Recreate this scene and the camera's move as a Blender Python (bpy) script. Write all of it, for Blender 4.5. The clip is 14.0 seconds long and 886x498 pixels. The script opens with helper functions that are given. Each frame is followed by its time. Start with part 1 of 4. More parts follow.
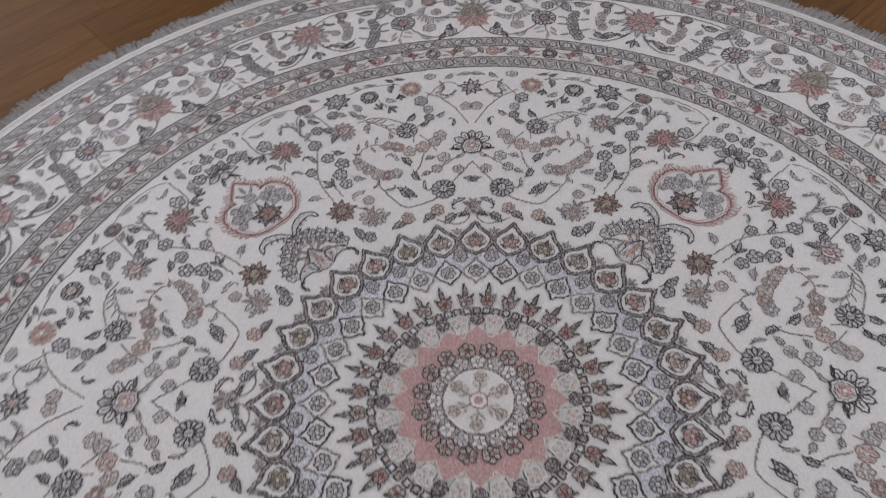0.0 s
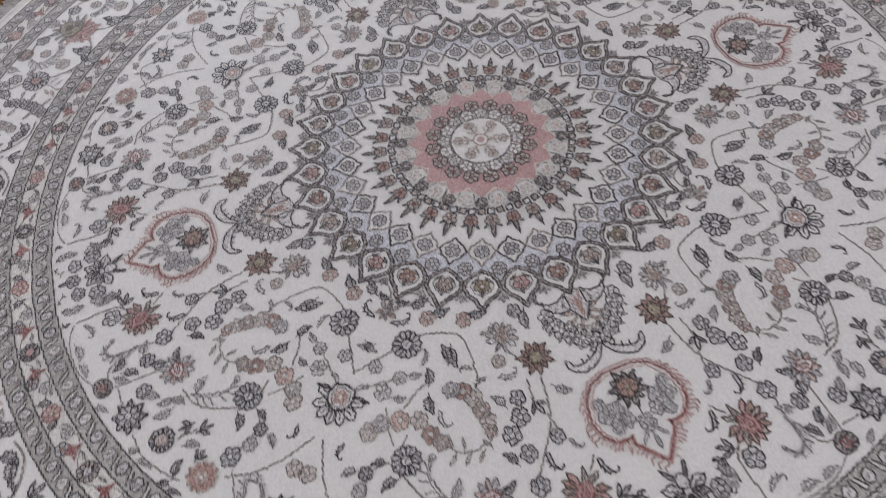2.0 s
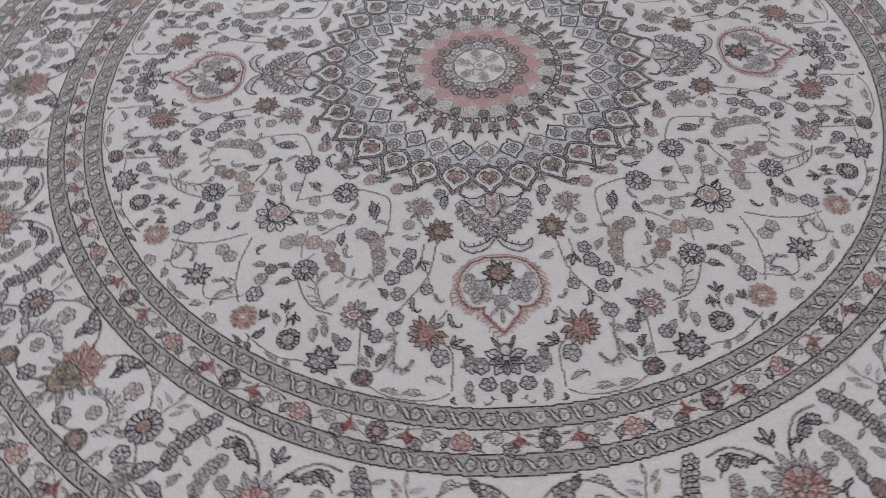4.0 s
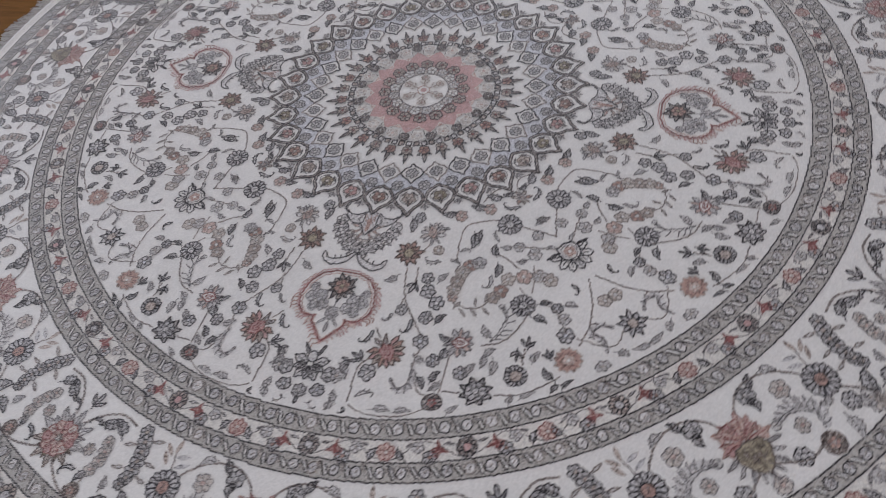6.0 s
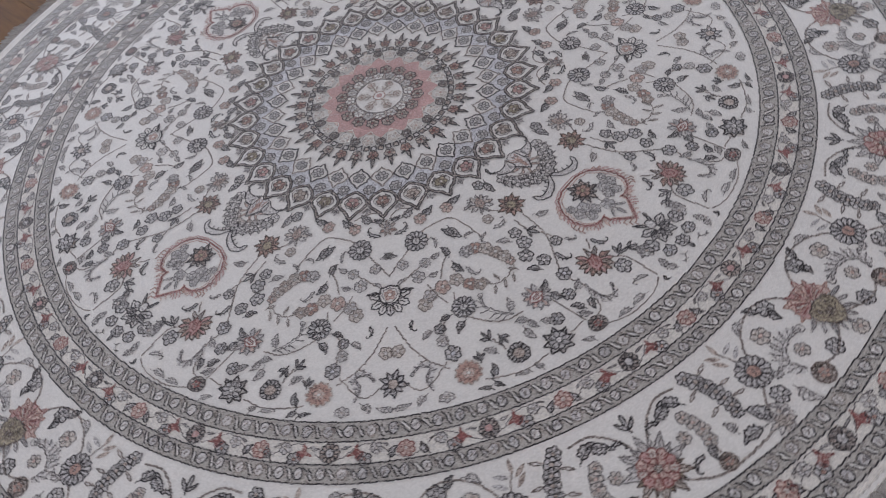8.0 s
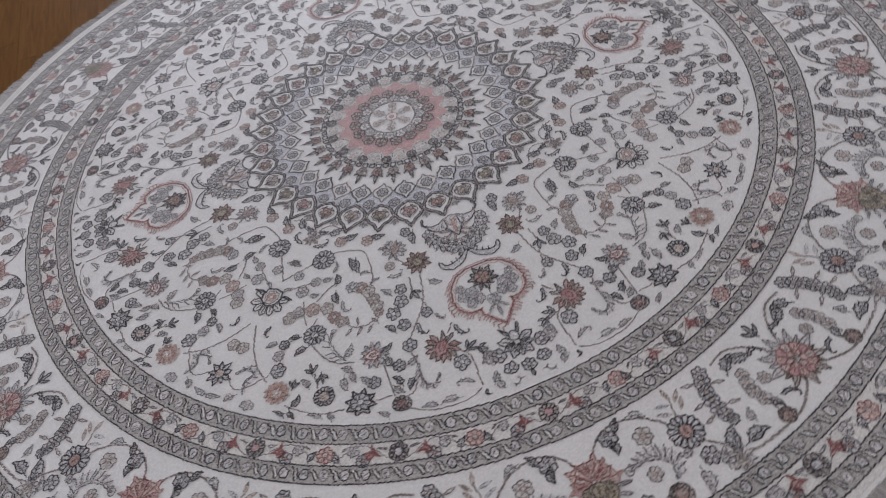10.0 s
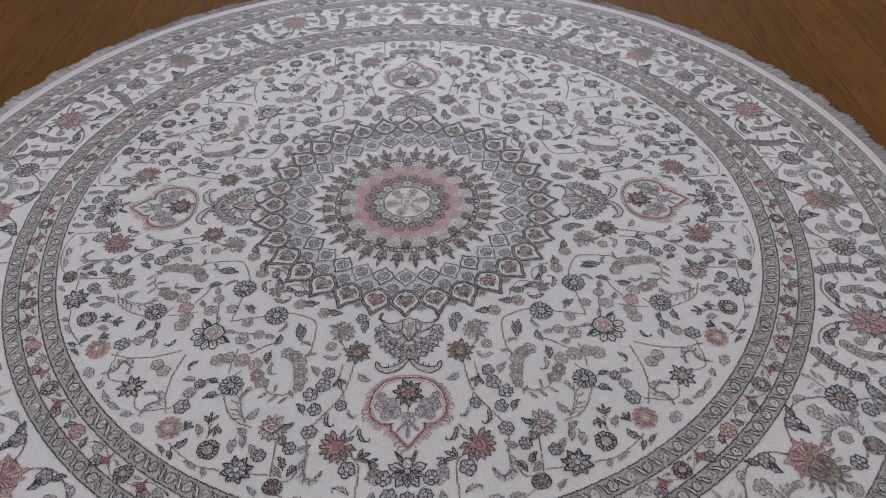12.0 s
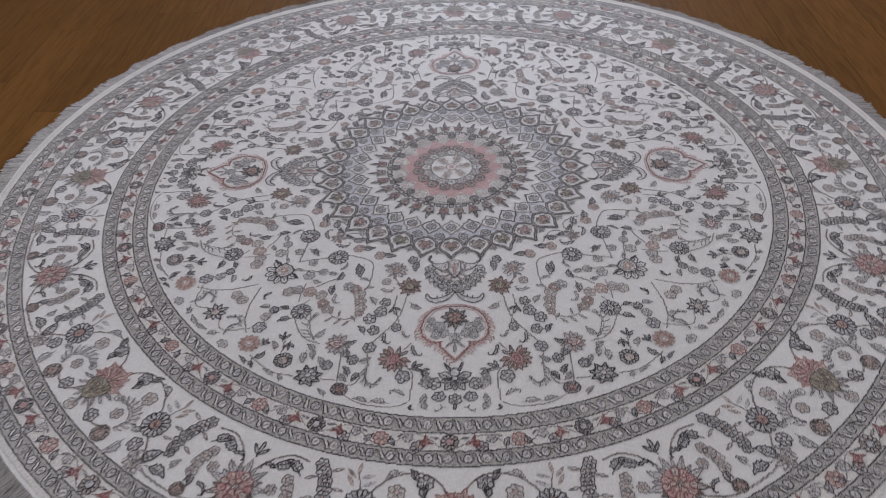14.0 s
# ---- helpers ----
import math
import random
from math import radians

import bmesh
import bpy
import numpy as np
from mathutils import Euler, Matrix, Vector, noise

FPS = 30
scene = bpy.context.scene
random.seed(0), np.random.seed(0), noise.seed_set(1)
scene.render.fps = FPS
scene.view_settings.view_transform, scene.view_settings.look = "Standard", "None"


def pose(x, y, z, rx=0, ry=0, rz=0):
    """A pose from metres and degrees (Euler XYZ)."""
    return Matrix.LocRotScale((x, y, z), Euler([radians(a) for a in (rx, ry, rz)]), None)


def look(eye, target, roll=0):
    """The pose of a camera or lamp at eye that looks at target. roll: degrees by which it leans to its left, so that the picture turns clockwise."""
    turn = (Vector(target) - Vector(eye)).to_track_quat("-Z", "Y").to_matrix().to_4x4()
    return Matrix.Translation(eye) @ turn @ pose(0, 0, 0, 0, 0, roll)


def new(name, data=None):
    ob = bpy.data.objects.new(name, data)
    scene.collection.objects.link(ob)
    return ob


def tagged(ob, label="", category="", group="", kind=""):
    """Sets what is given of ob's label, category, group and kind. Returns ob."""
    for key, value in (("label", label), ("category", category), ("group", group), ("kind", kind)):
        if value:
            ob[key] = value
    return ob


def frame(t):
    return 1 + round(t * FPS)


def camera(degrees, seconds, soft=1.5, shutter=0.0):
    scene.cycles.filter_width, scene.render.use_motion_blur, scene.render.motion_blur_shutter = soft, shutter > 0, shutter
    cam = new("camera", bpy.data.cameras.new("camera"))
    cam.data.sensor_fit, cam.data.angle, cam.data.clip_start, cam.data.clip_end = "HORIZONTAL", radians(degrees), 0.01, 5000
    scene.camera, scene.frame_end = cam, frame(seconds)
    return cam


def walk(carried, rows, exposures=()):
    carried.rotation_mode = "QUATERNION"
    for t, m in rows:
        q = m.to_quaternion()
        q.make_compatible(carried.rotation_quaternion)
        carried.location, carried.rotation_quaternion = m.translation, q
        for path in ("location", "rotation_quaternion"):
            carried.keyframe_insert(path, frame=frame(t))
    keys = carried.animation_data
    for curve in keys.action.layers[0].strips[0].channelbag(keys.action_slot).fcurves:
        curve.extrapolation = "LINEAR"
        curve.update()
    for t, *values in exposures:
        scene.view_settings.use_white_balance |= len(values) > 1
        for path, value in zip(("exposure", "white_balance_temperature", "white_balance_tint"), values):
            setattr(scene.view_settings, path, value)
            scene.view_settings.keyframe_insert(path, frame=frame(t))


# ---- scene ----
cam = camera(61.0, 14.0, 0.9, 0.5)
PATH = [
    (0, (-0.435, 0.41, 1.187), (0.524, -0.386, -0.377), -5.1),
    (0.5, (-0.595, 0.446, 1.201), (0.438, -0.235, -0.37), -7.4),
    (1, (-0.757, 0.473, 1.202), (0.325, -0.086, -0.385), -8.5),
    (1.5, (-0.892, 0.389, 1.176), (0.246, -0.027, -0.416), -8.6),
    (2, (-1.008, 0.351, 1.162), (0.111, 0.09, -0.475), -9.2),
    (2.5, (-1.172, 0.402, 1.177), (-0.042, 0.118, -0.448), -7.8),
    (3, (-1.314, 0.385, 1.186), (-0.164, 0.12, -0.429), -9.0),
    (3.2, (-1.373, 0.333, 1.187), (-0.197, 0.125, -0.417), -8.2),
    (5.3, (-1.429, -0.384, 1.228), (-0.315, -0.01, -0.391), -10.6),
    (5.5, (-1.422, -0.457, 1.241), (-0.309, -0.023, -0.363), -13.0),
    (6, (-1.335, -0.604, 1.256), (-0.231, -0.074, -0.325), -11.7),
    (6.5, (-1.191, -0.774, 1.266), (-0.16, -0.121, -0.318), -14.3),
    (7, (-1.106, -0.988, 1.269), (-0.154, -0.224, -0.315), -14.4),
    (7.5, (-1.013, -1.157, 1.285), (-0.171, -0.269, -0.296), -15.3),
    (7.7, (-0.945, -1.194, 1.277), (-0.153, -0.26, -0.305), -15.8),
    (9.8, (-0.265, -1.596, 1.253), (-0.022, -0.3, -0.251), -15.5),
    (10, (-0.191, -1.589, 1.264), (-0.002, -0.28, -0.237), -15.4),
    (10.5, (-0.035, -1.606, 1.276), (0.036, -0.275, -0.215), -15.0),
    (11, (0.089, -1.649, 1.313), (0.081, -0.304, -0.168), -10.2),
    (11.5, (0.106, -1.6, 1.322), (0.119, -0.183, -0.09), -3.1),
    (12, (0.079, -1.538, 1.31), (0.094, -0.092, -0.073), -0.2),
    (12.5, (0.048, -1.514, 1.307), (0.068, -0.06, -0.066), 0.2),
    (13, (0.026, -1.549, 1.307), (0.021, -0.085, -0.056), -0.2),
    (13.5, (0.044, -1.695, 1.314), (0.007, -0.217, -0.033), -0.1),
    (14, (0.051, -1.84, 1.325), (-0.019, -0.347, -0.004), -2.2),
]
walk(cam, [(t, look(eye, target, roll)) for t, eye, target, roll in PATH], [(0, 0.13, 6300, 15), (2, 0.17, 6300, 15), (3, 0.10, 6300, 15), (6, 0.03, 6200, 15), (14, -0.04, 6200, 16)])

# ---- exposure, sky, added fill lamps ----
world = bpy.data.worlds.new("world")
scene.world = world
world.use_nodes = True
nt = world.node_tree
bg = nt.nodes["Background"]
sky = nt.nodes.new("ShaderNodeTexSky")
sky.sky_type = "NISHITA"
sky.sun_disc = False
sky.sun_elevation, sky.sun_rotation = radians(35), radians(200)
nt.links.new(sky.outputs[0], bg.inputs[0])
bg.inputs[1].default_value = 0.1


def fill_lamp(name, at, toward, w, h, power, colour):
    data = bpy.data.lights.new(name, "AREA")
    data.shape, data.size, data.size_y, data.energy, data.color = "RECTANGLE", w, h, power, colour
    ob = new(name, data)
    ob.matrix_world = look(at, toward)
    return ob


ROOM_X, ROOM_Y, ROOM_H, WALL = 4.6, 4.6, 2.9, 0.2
FILL_TINT = (0.9, 0.94, 1.0)
# Added fill lamps on all four sides, in made-up windows, to even the light.
fill_lamp("fill_lamp_west", (-ROOM_X - 0.12, -0.6, 1.6), (0, -0.6, 1.0), 2.6, 1.7, 92, FILL_TINT)
fill_lamp("fill_lamp_south", (-0.3, -ROOM_Y - 0.12, 1.6), (-0.3, 0, 1.0), 2.6, 1.7, 34, FILL_TINT)
fill_lamp("fill_lamp_east", (ROOM_X + 0.12, 0.4, 1.6), (0, 0.4, 1.0), 2.6, 1.7, 66, FILL_TINT)
fill_lamp("fill_lamp_north", (0.2, ROOM_Y + 0.12, 1.6), (0.2, 0, 1.0), 2.6, 1.7, 80, FILL_TINT)


# ---- materials ----
def nodes_of(name, rough=0.8):
    m = bpy.data.materials.new(name)
    m.use_nodes = True
    b = m.node_tree.nodes["Principled BSDF"]
    b.inputs["Roughness"].default_value = rough
    return m, m.node_tree, b


def noise_node(nt, scale, detail=3.0, rough=0.6, vec=None):
    n = nt.nodes.new("ShaderNodeTexNoise")
    n.inputs["Scale"].default_value = scale
    n.inputs["Detail"].default_value = detail
    n.inputs["Roughness"].default_value = rough
    if vec is not None:
        nt.links.new(vec, n.inputs["Vector"])
    return n


def ramp(nt, fac, stops):
    r = nt.nodes.new("ShaderNodeValToRGB")
    while len(r.color_ramp.elements) < len(stops):
        r.color_ramp.elements.new(0.5)
    for e, (p, c) in zip(r.color_ramp.elements, stops):
        e.position, e.color = p, (*c, 1)
    nt.links.new(fac, r.inputs[0])
    return r


def times(c, k):
    return tuple(min(1.0, v * k) for v in c)


def pile_material(name, colour, vary=0.12, sheen=0.6, rough=0.62, fleck=None, share=0.2, relief=0.25):
    """Knotted silk-and-wool pile: knots two or three millimetres wide, each of its own shade,
    a share of them taken from another yarn (fleck), with slow shifts over the whole."""
    m, nt, b = nodes_of(name, rough)
    geo = nt.nodes.new("ShaderNodeNewGeometry")
    pos = geo.outputs["Position"]
    flat = nt.nodes.new("ShaderNodeMapping")
    flat.inputs["Scale"].default_value = (1.0, 1.0, 0.0)
    nt.links.new(pos, flat.inputs["Vector"])
    knots = nt.nodes.new("ShaderNodeTexVoronoi")
    knots.inputs["Scale"].default_value = 370
    knots.inputs["Randomness"].default_value = 0.55
    nt.links.new(flat.outputs[0], knots.inputs["Vector"])
    yarn = nt.nodes.new("ShaderNodeSeparateColor")
    nt.links.new(knots.outputs["Color"], yarn.inputs[0])
    broad = noise_node(nt, 5, 4, 0.62, pos)
    add = nt.nodes.new("ShaderNodeMath")
    add.operation = "MULTIPLY_ADD"
    nt.links.new(yarn.outputs[0], add.inputs[0])
    add.inputs[1].default_value = 0.5
    half = nt.nodes.new("ShaderNodeMath")
    half.operation = "MULTIPLY"
    half.inputs[1].default_value = 0.5
    nt.links.new(broad.outputs[0], half.inputs[0])
    nt.links.new(half.outputs[0], add.inputs[2])
    stops = [(0.26, times(colour, 1 - 1.6 * vary)), (0.5, colour), (0.74, times(colour, 1 + 1.3 * vary))]
    col = ramp(nt, add.outputs[0], stops).outputs[0]
    if fleck:
        mixer = nt.nodes.new("ShaderNodeMix")
        mixer.data_type = "RGBA"
        mask = ramp(nt, yarn.outputs[1], [(share, (0.85, 0.85, 0.85)), (share + 0.05, (0, 0, 0))])
        nt.links.new(mask.outputs[0], mixer.inputs["Factor"])
        nt.links.new(col, mixer.inputs["A"])
        mixer.inputs["B"].default_value = (*fleck, 1)
        col = mixer.outputs["Result"]
    nt.links.new(col, b.inputs["Base Color"])
    b.inputs["Sheen Weight"].default_value = sheen
    b.inputs["Sheen Roughness"].default_value = 0.4
    b.inputs["Specular IOR Level"].default_value = 0.4
    bump = nt.nodes.new("ShaderNodeBump")
    bump.inputs["Strength"].default_value = relief
    bump.inputs["Distance"].default_value = 0.002
    bump.invert = True
    nt.links.new(knots.outputs["Distance"], bump.inputs["Height"])
    nt.links.new(bump.outputs[0], b.inputs["Normal"])
    return m


IVORY_RGB = (0.625, 0.60, 0.566)
CHALK, ASH, SOOT = (0.46, 0.435, 0.415), (0.30, 0.28, 0.27), (0.10, 0.088, 0.088)
MATS = {
    "ivory": pile_material("ivory_pile", IVORY_RGB, 0.04, sheen=0.9, rough=0.58, relief=0.1),
    "cream": pile_material("cream_pile", (0.60, 0.565, 0.515), 0.08, sheen=0.7, rough=0.65, fleck=CHALK, share=0.08),
    "dark": pile_material("charcoal_pile", (0.034, 0.029, 0.032), 0.35, sheen=0.3, fleck=ASH, share=0.19),
    "soft": pile_material("grey_line_pile", (0.135, 0.12, 0.12), 0.25, sheen=0.35, fleck=CHALK, share=0.28),
    "brown": pile_material("brown_pile", (0.062, 0.04, 0.034), 0.25, fleck=(0.3, 0.25, 0.21), share=0.25),
    "grey": pile_material("grey_pile", (0.45, 0.43, 0.42), 0.18, fleck=SOOT, share=0.15),
    "band": pile_material("band_grey_pile", (0.39, 0.365, 0.332), 0.12, fleck=(0.20, 0.18, 0.165), share=0.10),
    "blue": pile_material("blue_grey_pile", (0.535, 0.53, 0.55), 0.14, fleck=(0.27, 0.265, 0.28), share=0.1),
    "pale": pile_material("pale_grey_pile", (0.54, 0.515, 0.495), 0.15, fleck=(0.25, 0.23, 0.222), share=0.14),
    "taupe": pile_material("taupe_pile", (0.42, 0.355, 0.31), 0.16, fleck=(0.15, 0.11, 0.095), share=0.22),
    "olive": pile_material("olive_pile", (0.31, 0.265, 0.185), 0.2, fleck=(0.10, 0.075, 0.055), share=0.25),
    "rose": pile_material("rose_pile", (0.42, 0.255, 0.238), 0.14, fleck=(0.50, 0.38, 0.36), share=0.06),
    "red": pile_material("brick_red_pile", (0.20, 0.068, 0.062), 0.25, fleck=(0.40, 0.28, 0.25), share=0.22),
    "peach": pile_material("peach_pile", (0.50, 0.38, 0.33), 0.18, fleck=(0.28, 0.15, 0.135), share=0.14),
    "umber": pile_material("umber_line_pile", (0.175, 0.145, 0.132), 0.22, fleck=(0.45, 0.40, 0.36), share=0.26),
    "sand": pile_material("sand_pile", (0.50, 0.45, 0.405), 0.14, fleck=(0.25, 0.20, 0.175), share=0.16),
    "rust": pile_material("rust_pile", (0.37, 0.235, 0.195), 0.18, fleck=(0.12, 0.07, 0.06), share=0.18),
}
MAT_NAMES = list(MATS)


def wood_material():
    m, nt, b = nodes_of("oak_floor", 0.5)
    geo = nt.nodes.new("ShaderNodeNewGeometry")
    info = nt.nodes.new("ShaderNodeObjectInfo")
    mp = nt.nodes.new("ShaderNodeMapping")
    mp.inputs["Scale"].default_value = (9.0, 0.8, 1.0)
    comb = nt.nodes.new("ShaderNodeCombineXYZ")
    mul = nt.nodes.new("ShaderNodeMath")
    mul.operation = "MULTIPLY"
    mul.inputs[1].default_value = 37.0
    nt.links.new(info.outputs["Random"], mul.inputs[0])
    nt.links.new(mul.outputs[0], comb.inputs[1])
    nt.links.new(comb.outputs[0], mp.inputs["Location"])
    nt.links.new(geo.outputs["Position"], mp.inputs["Vector"])
    grain = noise_node(nt, 5.0, 8, 0.65, mp.outputs[0])
    grain.inputs["Distortion"].default_value = 1.2
    col = ramp(nt, grain.outputs[0], [(0.28, (0.085, 0.035, 0.008)), (0.5, (0.135, 0.060, 0.014)), (0.75, (0.175, 0.081, 0.021))])
    shade = nt.nodes.new("ShaderNodeHueSaturation")
    val = nt.nodes.new("ShaderNodeMapRange")
    val.inputs["To Min"].default_value, val.inputs["To Max"].default_value = 0.88, 1.1
    nt.links.new(info.outputs["Random"], val.inputs["Value"])
    nt.links.new(val.outputs[0], shade.inputs["Value"])
    nt.links.new(col.outputs[0], shade.inputs["Color"])
    nt.links.new(shade.outputs[0], b.inputs["Base Color"])
    bump = nt.nodes.new("ShaderNodeBump")
    bump.inputs["Strength"].default_value = 0.12
    bump.inputs["Distance"].default_value = 0.002
    nt.links.new(grain.outputs[0], bump.inputs["Height"])
    nt.links.new(bump.outputs[0], b.inputs["Normal"])
    b.inputs["Specular IOR Level"].default_value = 0.06
    rr = nt.nodes.new("ShaderNodeMapRange")
    rr.inputs["To Min"].default_value, rr.inputs["To Max"].default_value = 0.5, 0.65
    nt.links.new(grain.outputs[0], rr.inputs["Value"])
    nt.links.new(rr.outputs[0], b.inputs["Roughness"])
    return m


def plaster_material(name, colour):
    m, nt, b = nodes_of(name, 0.9)
    n = noise_node(nt, 60, 4)
    geo = nt.nodes.new("ShaderNodeNewGeometry")
    nt.links.new(geo.outputs["Position"], n.inputs["Vector"])
    nt.links.new(ramp(nt, n.outputs[0], [(0.3, times(colour, 0.95)), (0.7, colour)]).outputs[0], b.inputs["Base Color"])
    return m


WOOD = wood_material()
PLASTER = plaster_material("wall_paint", (0.72, 0.69, 0.64))
WHITE = plaster_material("ceiling_paint", (0.8, 0.79, 0.77))


def fringe_material():
    m, nt, b = nodes_of("cotton_fringe", 0.9)
    geo = nt.nodes.new("ShaderNodeNewGeometry")
    # Tones vary at random by strand; dark ones paint in shade between strands.
    col = ramp(nt, geo.outputs["Random Per Island"], [(0.0, (0.24, 0.222, 0.207)), (0.35, (0.39, 0.365, 0.342)), (1.0, (0.52, 0.492, 0.462))])
    nt.links.new(col.outputs[0], b.inputs["Base Color"])
    return m


FRINGE = fringe_material()


# ---- structure ----
def box(name, lo, hi, mat, parent=None, bevel=0.0):
    bm = bmesh.new()
    bmesh.ops.create_cube(bm, size=1)
    for v in bm.verts:
        v.co = Vector([(lo[i] + hi[i]) / 2 + v.co[i] * (hi[i] - lo[i]) for i in range(3)])
    if bevel:
        bmesh.ops.bevel(bm, geom=bm.edges[:], offset=bevel, segments=2, affect="EDGES")
    me = bpy.data.meshes.new(name)
    bm.to_mesh(me)
    bm.free()
    me.materials.append(mat)
    ob = new(name, me)
    ob.parent = parent
    return ob


def holed_wall(name, axis, at, sign, lo, hi, hole):
    """A wall out of view across one axis with an added window opening (centre, half width, sill, head) built of four
    butted blocks.
    """
    c, hw, sill, head = hole
    pieces = [((lo, 0), (c - hw, ROOM_H)), ((c + hw, 0), (hi, ROOM_H)), ((c - hw, 0), (c + hw, sill)), ((c - hw, head), (c + hw, ROOM_H))]
    bm = bmesh.new()
    a, b = sorted((at, at + sign * WALL))
    for (u0, z0), (u1, z1) in pieces:
        made = bmesh.ops.create_cube(bm, size=1)["verts"]
        for v in made:
            u, z, d = u0 + (v.co.x + 0.5) * (u1 - u0), z0 + (v.co.z + 0.5) * (z1 - z0), a + (v.co.y + 0.5) * (b - a)
            v.co = Vector((d, u, z)) if axis == "x" else Vector((u, d, z))
    me = bpy.data.meshes.new(name)
    bm.to_mesh(me)
    bm.free()
    me.materials.append(PLASTER)
    return tagged(new(name, me), "plain off-white painted wall out of view, with an added window opening", "wall", kind="structure")


# Unseen walls and ceiling close the room; openings are made up for the lamps.
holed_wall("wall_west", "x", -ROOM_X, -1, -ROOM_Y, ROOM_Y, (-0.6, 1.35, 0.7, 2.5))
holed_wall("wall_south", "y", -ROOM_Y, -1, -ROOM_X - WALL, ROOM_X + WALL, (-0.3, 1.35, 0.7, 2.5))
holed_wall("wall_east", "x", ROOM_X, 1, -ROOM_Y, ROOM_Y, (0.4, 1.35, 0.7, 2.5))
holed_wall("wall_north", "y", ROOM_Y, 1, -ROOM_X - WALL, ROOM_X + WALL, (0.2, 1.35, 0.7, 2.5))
tagged(box("ceiling", (-ROOM_X - WALL, -ROOM_Y - WALL, ROOM_H), (ROOM_X + WALL, ROOM_Y + WALL, ROOM_H + 0.15), WHITE), "plain white ceiling", "ceiling", kind="structure")
floor = tagged(box("floor", (-ROOM_X - WALL, -ROOM_Y - WALL, -0.15), (ROOM_X + WALL, ROOM_Y + WALL, -0.012), WOOD), "brown oak plank floor", "floor", kind="structure")


# ---- the carpet's drawing kit ----
TOP = 0.012
TURN = 0.6  # degrees by which the pattern lies turned from the boards
LOOM = ((0.0, 0.0), (0.10, -0.002), (0.25, -0.007), (0.41, -0.010), (0.45, -0.006), (0.5, -0.003), (0.61, 0.0), (0.68, 0.004), (0.75, 0.006), (0.82, 0.011), (0.86, 0.008), (0.88, 0.0), (2.0, 0.0))


def warp(x, y):
    """Slow drifts of the weave along the radius."""
    r = math.hypot(x, y)
    if r < 1e-6:
        return x, y
    for (r0, d0), (r1, d1) in zip(LOOM, LOOM[1:]):
        if r <= r1:
            k = 1 + (d0 + (d1 - d0) * (r - r0) / (r1 - r0)) / r
            return x * k, y * k
    return x, y


class Sheet:
    """Gathers flat pieces of pile, each with its own colour and height, into one mesh."""

    made = 0

    def __init__(self):
        self.v, self.f, self.m = [], [], []
        Sheet.made += 1
        self.count, self.rnd, self.no = 0, random.Random(11), Sheet.made

    def level(self, z):
        """Each piece of pile stands at a height of its own within its layer."""
        self.count += 1
        return TOP + 0.0004 * z + 0.00002 * ((self.count + 7 * self.no) % 19) + 0.000005 * (self.no % 4)

    def mesh(self, name, mirror=False):
        me = bpy.data.meshes.new(name)
        vs = []
        for x, y, z in self.v:
            x, y = warp(x, y)
            vs.append((x, -y if mirror else y, z))
        fs = [f[::-1] for f in self.f] if mirror else self.f
        me.from_pydata(vs, [], fs)
        used = sorted(set(self.m))
        for i in used:
            me.materials.append(MATS[MAT_NAMES[i]])
        me.polygons.foreach_set("material_index", [used.index(i) for i in self.m])
        me.update()
        return me


def knotted(ps, closed, rnd):
    """Splits a line into knots and draws them to the rows of the weave."""
    out = []
    ends = list(zip(ps, ps[1:] + ps[:1])) if closed else list(zip(ps, ps[1:]))
    for (x0, y0), (x1, y1) in ends:
        n = max(1, int(math.hypot(x1 - x0, y1 - y0) / 0.0024))
        for k in range(n):
            t = k / n
            x, y = x0 + (x1 - x0) * t + rnd.uniform(-0.0003, 0.0003), y0 + (y1 - y0) * t + rnd.uniform(-0.0003, 0.0003)
            q = (round(x / KNOT) * KNOT * 0.95 + x * 0.05, round(y / KNOT) * KNOT * 0.95 + y * 0.05)
            if not out or math.hypot(q[0] - out[-1][0], q[1] - out[-1][1]) > 0.0009:
                out.append(q)
    if not closed or len(out) < 3:
        out.append(ps[-1])
    return out


